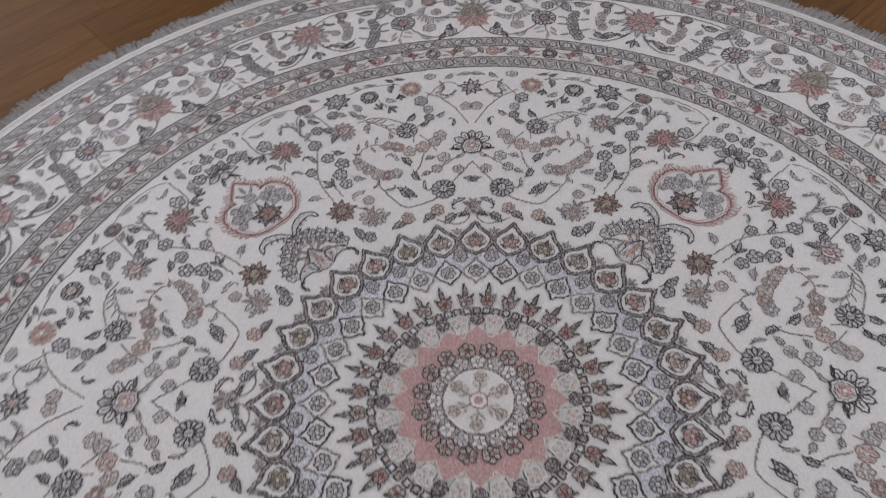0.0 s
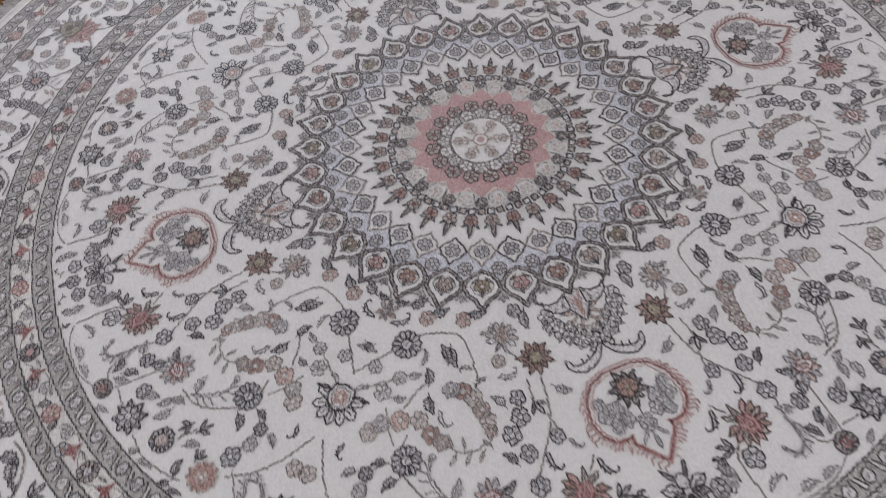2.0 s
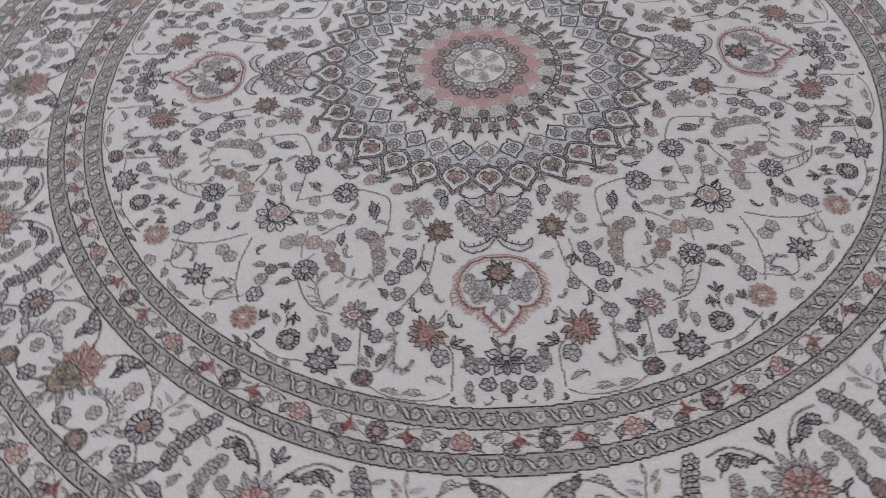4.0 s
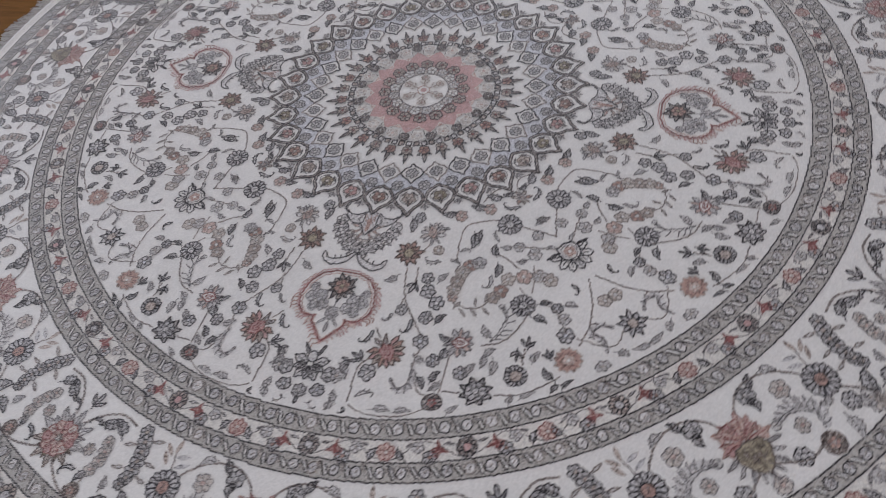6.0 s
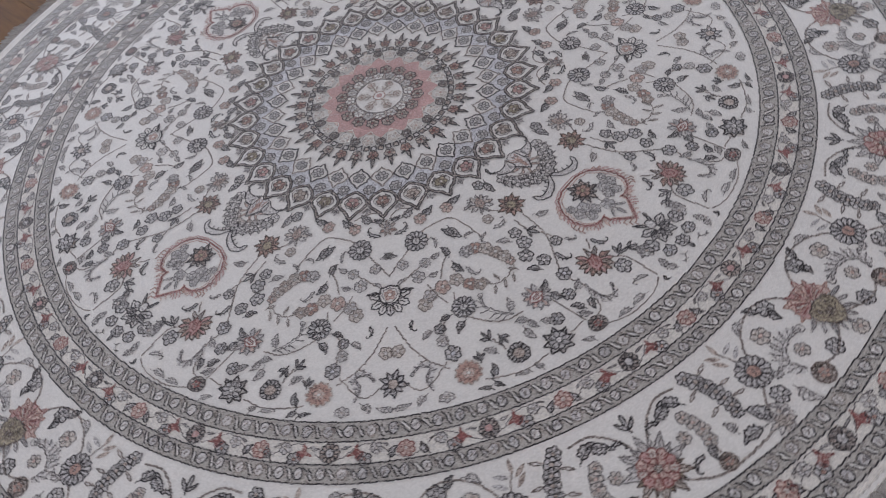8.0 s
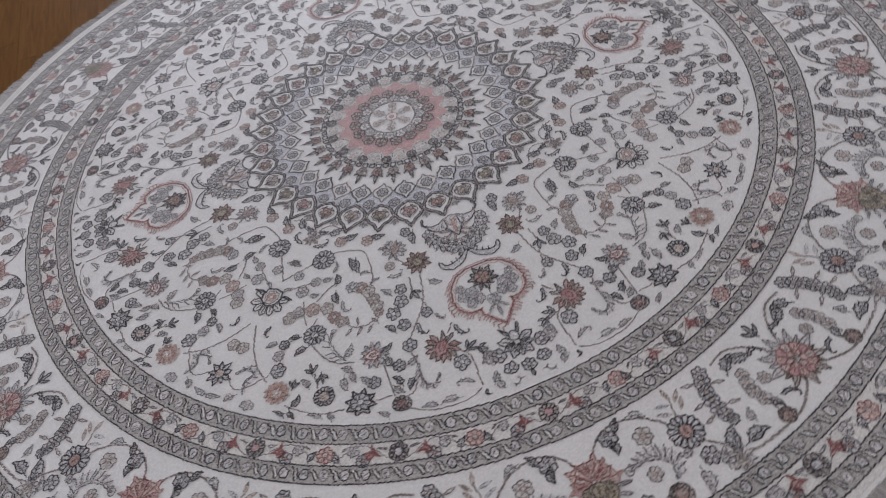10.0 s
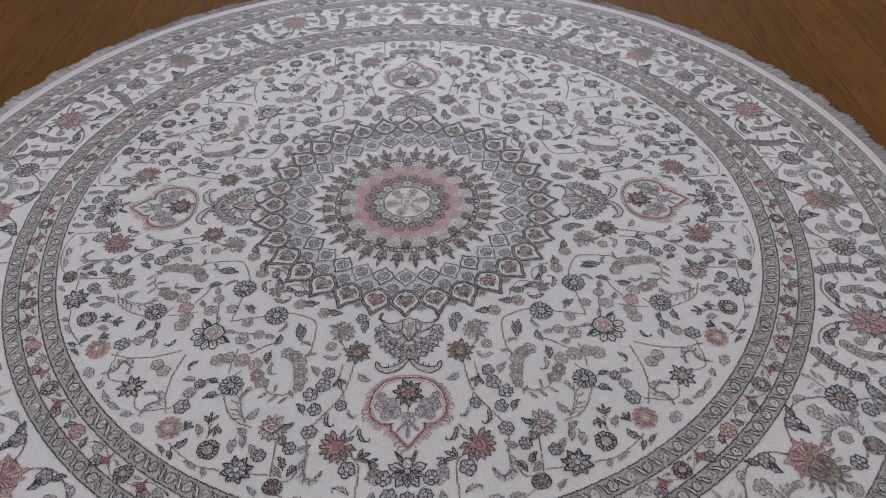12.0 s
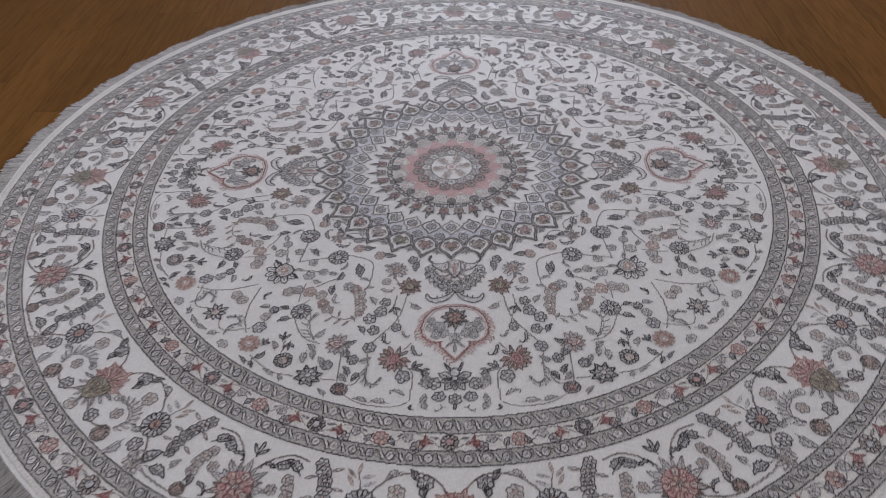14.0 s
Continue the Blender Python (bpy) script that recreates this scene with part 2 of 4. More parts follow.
class Pen:
    """Draws into a sheet at a polar place (r metres, a degrees), turned by rot from the outward direction."""

    def __init__(self, sheet, r, a, size=1.0, rot=0.0, lift=0):
        self.s, self.k, self.lift = sheet, size, lift
        self.cx, self.cy = r * math.cos(radians(a)), r * math.sin(radians(a))
        self.c, self.n = math.cos(radians(a + rot)), math.sin(radians(a + rot))

    def to(self, p):
        x, y = p[0] * self.k, p[1] * self.k
        return self.cx + self.c * x - self.n * y, self.cy + self.n * x + self.c * y

    def sub(self, x, y, size=1.0, rot=0.0, lift=None):
        q = Pen(self.s, 0, 0)
        q.cx, q.cy = self.to((x, y))
        q.k, q.lift = self.k * size, self.lift if lift is None else lift
        a = math.atan2(self.n, self.c) + radians(rot)
        q.c, q.n = math.cos(a), math.sin(a)
        return q

    def fill(self, pts, mat, z=1, hub=None):
        v, f = self.s.v, self.s.f
        h = self.s.level(z + self.lift)
        n0 = len(v)
        if hub is None:
            hub = (sum(p[0] for p in pts) / len(pts), sum(p[1] for p in pts) / len(pts))
        v.append((*self.to(hub), h))
        v.extend((*self.to(p), h) for p in pts)
        n, mi = len(pts), MAT_NAMES.index(mat)
        for i in range(n):
            f.append((n0, n0 + 1 + i, n0 + 1 + (i + 1) % n))
            self.s.m.append(mi)

    def line(self, pts, w, mat, z=2, closed=False, taper=False):
        """A line of pile, w metres wide."""
        ps = knotted([self.to(p) for p in pts], closed, self.s.rnd)
        v, f = self.s.v, self.s.f
        h = self.s.level(z + self.lift)
        w = w * 0.92 if w < 0.0035 else w
        n0, n = len(v), len(ps)
        for i, (x, y) in enumerate(ps):
            if closed:
                a, b = ps[i - 1], ps[(i + 1) % n]
            else:
                a, b = ps[max(0, i - 1)], ps[min(n - 1, i + 1)]
            dx, dy = b[0] - a[0], b[1] - a[1]
            d = math.hypot(dx, dy) or 1
            ww = w / 2 * (1 - 0.75 * i / (n - 1) if taper else 1)
            nx, ny = -dy / d * ww, dx / d * ww
            v.append((x + nx, y + ny, h))
            v.append((x - nx, y - ny, h))
        mi = MAT_NAMES.index(mat)
        for i in range(n if closed else n - 1):
            j = (i + 1) % n
            f.append((n0 + 2 * i, n0 + 2 * i + 1, n0 + 2 * j + 1, n0 + 2 * j))
            self.s.m.append(mi)


def circle(x, y, r, n=10, r2=None, a0=0.0):
    return [(x + r * math.cos(a0 + 2 * math.pi * i / n), y + (r2 or r) * math.sin(a0 + 2 * math.pi * i / n)) for i in range(n)]


def bez(p0, p1, p2, n=8):
    return [((1 - t) ** 2 * p0[0] + 2 * t * (1 - t) * p1[0] + t * t * p2[0], (1 - t) ** 2 * p0[1] + 2 * t * (1 - t) * p1[1] + t * t * p2[1]) for t in [i / n for i in range(n + 1)]]


KNOT = 0.0031
W = 0.0032  # a usual outline


def blade(length, width, bend=0.0):
    """A pointed leaf from the origin along +x, bent to its left."""
    up = bez((0, 0), (length * 0.45, width + bend * 0.5), (length, bend))
    lo = bez((length, bend), (length * 0.5, -width + bend * 0.5), (0, 0))
    return up + lo[1:-1]


def leaf(p, fill="pale", edge="dark", bend=0.3, w=W):
    pts = blade(2.0, 0.42, bend)
    pts = [(x - 1, y) for x, y in pts]
    p.fill(pts, fill, 1)
    p.line(pts, w, edge, 2, True)
    p.line([(-1.35, -0.12), (-0.9, 0.0)], w * 0.8, edge, 2)
    if p.k > 0.0135:
        p.line([(-0.7, 0.02), (0.1, 0.28 * bend), (0.62, 0.72 * bend)], w * 0.6, edge, 3)


def flower(p, n=6, fill="pale", edge="dark", core="ivory", w=W):
    for i in range(n):
        a = 2 * math.pi * (i + 0.5) / n
        c = circle(0.62 * math.cos(a), 0.62 * math.sin(a), 0.36, 7)
        p.fill(c, fill, 1)
        p.line(c, w, edge, 2, True)
    p.fill(circle(0, 0, 0.3, 7), core, 3)


def rosette(p, n=12, fill="ivory", edge="dark", core="taupe", w=W, eye=0.34):
    """Round petals set side by side round an eye."""
    p.fill(circle(0, 0, 0.98, 26), fill, 1)
    long, wide = 1.0 - eye, 0.95 * math.pi * (eye + 0.4) / n
    for i in range(n):
        a = 2 * math.pi * i / n
        q = p.sub(eye * math.cos(a), eye * math.sin(a), 1, math.degrees(a))
        q.line([(0, -wide * 0.35), (long * 0.5, -wide), (long * 0.85, -wide * 0.85), (long, 0), (long * 0.85, wide * 0.85), (long * 0.5, wide), (0, wide * 0.35)], w, edge, 2, True)
    p.fill(circle(0, 0, eye, 12), core, 3)
    p.line(circle(0, 0, eye, 12), w * 0.7, edge, 4, True)
    if eye < 0.4:
        p.line([(-eye * 0.5, 0), (eye * 0.5, 0)], w * 0.7, edge, 5)


def disc_flower(p, n=10, fill="brown", edge="dark", core="rust"):
    p.fill(circle(0, 0, 1, 20), fill, 1)
    for i in range(n):
        a = 2 * math.pi * i / n
        p.line(circle(0.72 * math.cos(a), 0.72 * math.sin(a), 0.24, 7), W * 0.8, edge, 2, True)
    for i in range(5):
        a = 2 * math.pi * i / 5
        p.fill(circle(0.32 * math.cos(a), 0.32 * math.sin(a), 0.17, 6), core, 3)


def starry(n, r0, r1, a0=0.0):
    return [((r1 if i % 2 == 0 else r0) * math.cos(a0 + math.pi * i / n), (r1 if i % 2 == 0 else r0) * math.sin(a0 + math.pi * i / n)) for i in range(2 * n)]


def star_flower(p, n=8, fill="ivory", edge="dark", core="grey", inner=0.52, w=W):
    pts = starry(n, inner, 1.0)
    p.fill(pts, fill, 1, (0, 0))
    p.line(pts, w, edge, 2, True)
    if core:
        flower(p.sub(0, 0, 0.42, 0, p.lift + 2), 5, core, edge, "ivory", w * 0.7)


def blossom(p, n=8, fill="brown", edge="dark", core="peach", w=W):
    """A ragged flower of pointed petals."""
    for i in range(n):
        a = 360 * i / n
        q = p.sub(0, 0, 1, a)
        pts = [(0.1, 0), (0.45, 0.22), (1.0 if i % 2 == 0 else 0.82, 0.05), (0.45, -0.22)]
        q.fill(pts, fill, 1)
        q.line(pts, w, edge, 2, True)
    p.fill(circle(0, 0, 0.33, 8), core, 3)
    p.line(circle(0, 0, 0.33, 8), w * 0.7, edge, 4, True)


def bud(p, fill="pale", edge="dark", w=W):
    """A three-petalled bud that opens outward."""
    for a, s in ((-42, 0.85), (42, 0.85), (0, 1.0)):
        q = p.sub(-0.6, 0, s, a)
        pts = blade(1.5, 0.36)
        q.fill(pts, fill, 1)
        q.line(pts, w, edge, 2, True)
    p.line([(-1.0, 0), (-0.55, 0)], w, edge, 2)


def lotus(p, petals="rust", edge="dark", heart="olive", n=7, rim="red", w=W):
    """A palmette: a fan of petals round a pointed heart; +x is its tip."""
    for i in range(n):
        a = -115 + 230 * i / (n - 1)
        q = p.sub(-0.15, 0, 1, a)
        pts = [(0.25, 0), (0.62, 0.2), (1.0, 0.06), (0.62, -0.2)]
        q.fill(pts, petals if isinstance(petals, str) else petals[i % len(petals)], 1)
        q.line(pts, w, edge, 2, True)
    pts = [(-0.55, 0), (-0.2, 0.34), (0.15, 0.3), (0.55, 0), (0.15, -0.3), (-0.2, -0.34)]
    p.fill(pts, heart, 3)
    p.line(pts, w, rim, 4, True)
    p.line([(x * 0.5, y * 0.5) for x, y in pts], w * 0.7, rim, 5, True)
    for y in (-0.16, 0.0, 0.16):
        p.line([(-0.35, y), (0.25 - abs(y), y * 0.6)], w * 0.6, rim, 6)
    for s in (1, -1):
        q = p.sub(-0.45, 0.12 * s, 0.62, 150 * s)
        leaf(q, "grey", edge, 0.2 * s, w)


def hook(p, fill="pale", edge="dark", w=W):
    """A comma-shaped leaf that curls over at its tip."""
    back = bez((-1, -0.5), (-0.2, 0.95), (0.9, 0.35), 8)
    front = bez((0.9, 0.35), (0.1, 0.45), (-0.55, -0.45), 8)
    p.fill(back + front, fill, 1)
    p.line(back + front, w, edge, 2, True)
    p.line([(0.9, 0.35), (1.05, 0.0), (0.85, -0.2)], w, edge, 2)
    for t in (2, 4, 6):
        x, y = back[t]
        p.line([(x, y), (x - 0.05, y + 0.26)], w * 0.8, edge, 2)


def spray(p, fill="grey", edge="soft", n=3, w=W):
    """Solid drooping leaves on both sides of a bent stem."""
    stem = bez((-1, -0.2), (0, 0.25), (1, 0.0), 8)
    p.line(stem, w * 0.7, edge, 1)
    for i in range(n):
        x, y = stem[1 + int(6 * i / max(1, n - 1))]
        for s in (1, -1):
            q = p.sub(x, y, 0.36, 48 * s)
            pts = blade(1.9, 0.40, 0.35 * s)
            q.fill(pts, fill, 2)
            q.line(pts, w * 0.6, edge, 3, True)


def crescent(sheet, path, wide, fill="pale", edge="soft", side=1, teeth=7):
    """A plume along a polar path: broad in its middle, hatched inward and curled at its end."""
    p = Pen(sheet, 0, 0)
    pts = smooth(path, 6)
    n = len(pts)
    rims = [[], []]
    for i, (x, y) in enumerate(pts):
        (x0, y0), (x1, y1) = pts[max(0, i - 1)], pts[min(n - 1, i + 1)]
        d = math.hypot(x1 - x0, y1 - y0) or 1
        h = wide * (0.12 + math.sin(math.pi * min(1.0, (i + 1) / n)) ** 0.8) / 2
        nx, ny = -(y1 - y0) / d * h * side, (x1 - x0) / d * h * side
        rims[0].append((x - nx * 0.35, y - ny * 0.35))
        rims[1].append((x + nx, y + ny))
    for i in range(n - 1):
        p.fill([rims[0][i], rims[0][i + 1], rims[1][i + 1], rims[1][i]], fill, 1)
    p.line(rims[0], W, edge, 2)
    p.line(pts, W * 0.7, edge, 2)
    for k in range(1, teeth + 1):
        i = int(k * (n - 1) / (teeth + 1))
        (x, y), (u, v) = rims[0][i], rims[1][min(n - 1, i + 2)]
        p.line([(x + (u - x) * 0.3, y + (v - y) * 0.3), (x + (u - x) * 1.15, y + (v - y) * 1.15)], W * 0.9, edge, 3)
    x, y = pts[-1]
    p.line(circle(x, y, wide * 0.22, 7), W * 0.8, edge, 3, True)


def shield(p, w=W):
    """A square-shouldered white palmette with a dark double outline, fringed by petals on its open side."""
    body = [(-0.75, 0), (-0.62, 0.42), (-0.25, 0.55), (0.1, 0.42), (0.32, 0.12), (0.32, -0.12), (0.1, -0.42), (-0.25, -0.55), (-0.62, -0.42)]
    for a in (-100, -62, -30, 0, 30, 62, 100):
        q = p.sub(-0.1, 0, 1, a)
        pts = [(0.42, 0), (0.62, 0.2), (0.9, 0.16), (1.05, 0), (0.9, -0.16), (0.62, -0.2)]
        q.fill(pts, "ivory" if a % 60 else "pale", 1)
        q.line(pts, w, "dark", 2, True)
        q.line([(0.55, 0), (0.85, 0.0)], w * 0.8, "dark", 3)
    p.fill(body, "ivory", 3)
    p.line(body, w * 1.25, "dark", 4, True)
    p.line([(x * 0.74 - 0.04, y * 0.72) for x, y in body], w * 0.8, "soft", 4, True)
    flower(p.sub(-0.2, 0, 0.3, 0, p.lift + 4), 5, "peach", "rust", "ivory", w * 0.7)
    for s in (1, -1):
        leaf(p.sub(-0.75, 0.55 * s, 0.36, 130 * s), "pale", "soft", 0.3 * s, w * 0.8)
        leaf(p.sub(-0.35, 0.85 * s, 0.34, 80 * s), "pale", "dark", 0.3 * s, w * 0.8)


def smooth(pts, n=5):
    """A soft curve through polar places (r, a)."""
    ps = [(r * math.cos(radians(a)), r * math.sin(radians(a))) for r, a in pts]
    ps = [ps[0], *ps, ps[-1]]
    out = []
    for i in range(1, len(ps) - 2):
        p0, p1, p2, p3 = ps[i - 1 : i + 3]
        for k in range(n):
            t = k / n
            out.append(tuple(0.5 * (2 * p1[j] + (p2[j] - p0[j]) * t + (2 * p0[j] - 5 * p1[j] + 4 * p2[j] - p3[j]) * t * t + (3 * p1[j] - p0[j] - 3 * p2[j] + p3[j]) * t**3) for j in (0, 1)))
    return out + [ps[-2]]


def tuft(p, n=6, fill="grey", edge="dark", core="pale", w=W):
    """A full little flower: one lobed outline, a dark-veined face and a small heart."""
    rim = []
    for i in range(n * 6):
        a = 2 * math.pi * i / (n * 6)
        d = 0.80 + 0.24 * abs(math.cos(n * a / 2)) ** 0.7
        rim.append((d * math.cos(a), d * math.sin(a)))
    p.fill(rim, fill, 1)
    p.line(rim, w, edge, 2, True)
    for i in range(n):
        a = 2 * math.pi * (i + 0.5) / n
        p.line([(0.36 * math.cos(a), 0.36 * math.sin(a)), (0.72 * math.cos(a), 0.72 * math.sin(a))], w * 0.8, edge, 3)
    p.fill(circle(0, 0, 0.30, 7), core, 3)
    p.line(circle(0, 0, 0.32, 7), w * 0.6, edge, 4, True)


def tulip(p, bell="red", head="grey", w=W):
    """A small bell flower: a flared red foot under a dark-outlined head; +x is its head."""
    foot = [(-0.95, -0.72), (-0.50, -0.28), (0.0, -0.42), (0.15, 0.0), (0.0, 0.42), (-0.50, 0.28), (-0.95, 0.72), (-0.78, 0.0)]
    p.fill(foot, bell, 2, (-0.4, 0))
    p.line(foot, w * 0.6, bell, 3, True)
    tuft(p.sub(0.45, 0, 0.58), 5, head, "dark", "rust", w)


def plump_leaf(p, fill="grey", edge="dark", w=W, veins=3):
    """A full pointed leaf that curls at its tip, its face hatched with short veins."""
    up = bez((-1, 0), (-0.35, 0.85), (0.55, 0.42), 7) + bez((0.55, 0.42), (0.95, 0.25), (1.15, -0.12), 4)[1:]
    up = [(x - 0.10, y + 0.26) if i in (2, 4, 6) else (x, y) for i, (x, y) in enumerate(up)]
    lo = bez((1.15, -0.12), (0.65, 0.02), (0.25, -0.22), 4)[1:] + bez((0.25, -0.22), (-0.45, -0.5), (-1, 0), 6)[1:-1]
    p.fill(up + lo, fill, 1, (-0.1, 0.1))
    p.line(up + lo, w, edge, 2, True)
    p.line([(-1.5, -0.16), (-0.6, 0.05), (0.6, 0.12)], w * 0.7, edge, 3)
    for i in range(veins):
        x = -0.5 + 0.4 * i
        p.line([(x, 0.05), (x + 0.22, 0.36)], w * 0.6, edge, 3)
        p.line([(x, 0.05), (x + 0.18, -0.18)], w * 0.6, edge, 3)


def vine(sheet, pts, w=0.003, mat="soft"):
    Pen(sheet, 0, 0).line(smooth(pts), w, mat, 1)


carpet = tagged(new("round_carpet"), "round ivory knotted carpet with floral medallion, lying on brown wood floor", "carpet")
carpet.rotation_euler[2] = radians(TURN)


def part(name, me, parent, label="", turn=0.0, drift=(0.0, 0.0)):
    """drift: how far the piece is woven off the medallion's centre."""
    ob = new(name, me)
    ob.parent = parent
    ob.rotation_euler[2] = radians(turn)
    ob.location.x, ob.location.y = drift
    if label:
        ob["label"] = label
    return ob


def ring_fill(sheet, r0, r1, mat, z, n=256, edge=None):
    mi, h, n0 = MAT_NAMES.index(mat), TOP + 0.0004 * z, len(sheet.v)
    for i in range(n):
        a = 2 * math.pi * i / n
        sheet.v += [(r0 * math.cos(a), r0 * math.sin(a), h), (r1 * math.cos(a), r1 * math.sin(a), h)]
    for i in range(n):
        j = (i + 1) % n
        sheet.f.append((n0 + 2 * i, n0 + 2 * i + 1, n0 + 2 * j + 1, n0 + 2 * j))
        sheet.m.append(mi)


# radii of the carpet's zones, in metres
G1, G2, G3, G4 = 0.891, 0.929, 0.972, 1.007
H1, H2, H3, H4, RIM = 1.197, 1.232, 1.280, 1.315, 1.343

# ---- foundation: the thick body with a rounded selvedge ----
sh = Sheet()
n = 256
prof = [(RIM - 0.006, 0.0), (RIM, 0.004), (RIM, 0.009), (RIM - 0.004, TOP), (1.15, TOP), (0.9, TOP), (0.6, TOP), (0.3, TOP), (0.02, TOP)]
for r, z in prof:
    for i in range(n):
        a = 2 * math.pi * i / n
        sh.v.append((r * math.cos(a), r * math.sin(a), z))
for k in range(len(prof) - 1):
    for i in range(n):
        j = (i + 1) % n
        sh.f.append((k * n + i, k * n + j, (k + 1) * n + j, (k + 1) * n + i))
        sh.m.append(MAT_NAMES.index("cream" if k < 4 and prof[k + 1][0] > 1.2 else "ivory"))
sh.f.append(tuple(range((len(prof) - 1) * n, len(prof) * n)))
sh.m.append(MAT_NAMES.index("ivory"))
part("ground_weave", sh.mesh("ground_weave"), carpet, "ivory knotted pile ground with pale selvedge edge", drift=(0.011, -0.018))
sh = Sheet()
ring_fill(sh, H4 - 0.02, RIM - 0.003, "cream", 0.3)
Pen(sh, 0, 0).line(circle(0, 0, RIM - 0.006, 256), 0.006, "ivory", 3, True)
part("selvedge", sh.mesh("selvedge"), carpet, "plain cream selvedge band", drift=(0.011, -0.018))


# ---- guard borders: two grey scroll bands round a flowered stripe ----
def scroll_band(sheet, r0, r1, count, seed):
    ring_fill(sheet, r0, r1, "band", 1)
    base = Pen(sheet, 0, 0)
    for r in (r0, r1):
        base.line(circle(0, 0, r, 256), 0.0030, "dark", 2, True)
    mid, half = (r0 + r1) / 2, (r1 - r0) / 2
    rnd = random.Random(seed)
    for i in range(count):
        a = 360 * (i + rnd.uniform(-0.1, 0.1)) / count
        p = Pen(sheet, mid, a, half * 0.92, 90 + rnd.uniform(-12, 12))
        if i % 2 == 0:
            k = rnd.uniform(0.9, 1.12)
            c = circle(0, 0, 0.56 * k, 12, 0.66)
            p.fill(c, "pale" if rnd.random() < 0.5 else "grey", 2)
            p.line(c, 0.0027, "dark" if rnd.random() < 0.7 else "umber", 3, True)
            p.line([(-0.16, -0.2), (0.16, 0.2)], 0.0024, "umber", 4)
            p.line([(0.62, 0.66), (0.44, 0.84)], 0.0024, "umber", 3)
        else:
            s = [(-0.72, 0.70), (-0.42, 0.66), (-0.14, 0.2), (-0.02, -0.2), (0.18, -0.66), (0.46, -0.74)]
            p.line(s, 0.0029, "dark", 3)
            p.line([(x + 0.44, y * 0.84 + 0.06) for x, y in s[1:5]], 0.0027, "dark", 3)
            p.line([(x + 0.22, y * 0.75) for x, y in s[1:5]], 0.0034, "ivory" if rnd.random() < 0.5 else "pale", 2)
            p.line([(x - 0.30, y * 0.70) for x, y in s[1:4]], 0.0024, "umber", 3)


def flower_stripe(sheet, r0, r1, units, seed, first):
    """A round brown flower, then bells, pale flowers and hooked leaves to either side of a rose flower."""
    ring_fill(sheet, r0 + 0.002, r1 - 0.002, "cream", 1)
    mid, half = (r0 + r1) / 2, (r1 - r0) / 2
    rnd = random.Random(seed)
    step = 360 / units
    w = 0.0027
    for i in range(units):
        a = first + i * step + rnd.uniform(-0.5, 0.5)
        tone = "umber" if i % 3 else "taupe"
        rosette(Pen(sheet, mid, a, half * 0.88, rnd.uniform(0, 30), 1), 11, tone, "dark", "rose" if i % 2 else "grey", w, 0.42)
        for s in (1, -1):
            leaf(Pen(sheet, mid - half * 0.5, a + s * step * 0.105, half * 0.4, 90 * s + 180, 1), "pale", "soft", 0.4 * s, w)
            tulip(Pen(sheet, mid + half * 0.32, a + s * step * 0.205, half * 1.02, 90 * s - 38 * s, 1), "red", "grey", w)
            tuft(Pen(sheet, mid - half * 0.28, a + s * step * 0.305, half * 0.5, 0, 1), 5, "pale", "soft", "sand", w)
            leaf(Pen(sheet, mid - half * 0.50, a + s * step * 0.365, half * 0.3, 60 * s, 1), "pale", "soft", 0.3, w)
            plump_leaf(Pen(sheet, mid + half * 0.22, a + s * step * 0.415, half * 0.54, 150 * s, 1), "grey", "dark", w, 1)
        tuft(Pen(sheet, mid + half * 0.05, a + step / 2, half * 0.74, 20, 1), 7, "peach", "red", "sand", w)
        arc = [(mid + half * 0.80 * math.cos(4 * math.pi * t), a + step * t) for t in [k / 12 for k in range(13)]]
        vine(sheet, arc, 0.0022, "soft")


for label, (a, b, c, d), count, units, seed, first, off in (
    ("inner guard border of grey scroll bands and a flowered stripe", (G1, G2, G3, G4), 276, 21, 3, 11.7, (0.014, -0.008)),
    ("outer guard border of grey scroll bands and a flowered stripe", (H1, H2, H3, H4), 370, 28, 4, 3.0, (0.011, -0.023)),
):
    sh = Sheet()
    scroll_band(sh, a, b, count, seed)
    part("scroll_band", sh.mesh("scroll_band"), carpet, "grey scroll band with dark outlines", drift=off)
    sh = Sheet()
    flower_stripe(sh, b, c, units, seed, first)
    part("flower_stripe", sh.mesh("flower_stripe"), carpet, "cream stripe of small red and grey flowers", drift=off)
    sh = Sheet()
    scroll_band(sh, c, d, count + 40, seed + 9)
    part("scroll_band", sh.mesh("scroll_band"), carpet, "grey scroll band with dark outlines", drift=off)

# ---- medallion ----
STEP = 11.25
medallion = part("medallion", None, carpet, "round medallion of pointed cells round a rose ring")


def poly_polar(pts):
    return [(r * math.cos(radians(a)), r * math.sin(radians(a))) for r, a in pts]


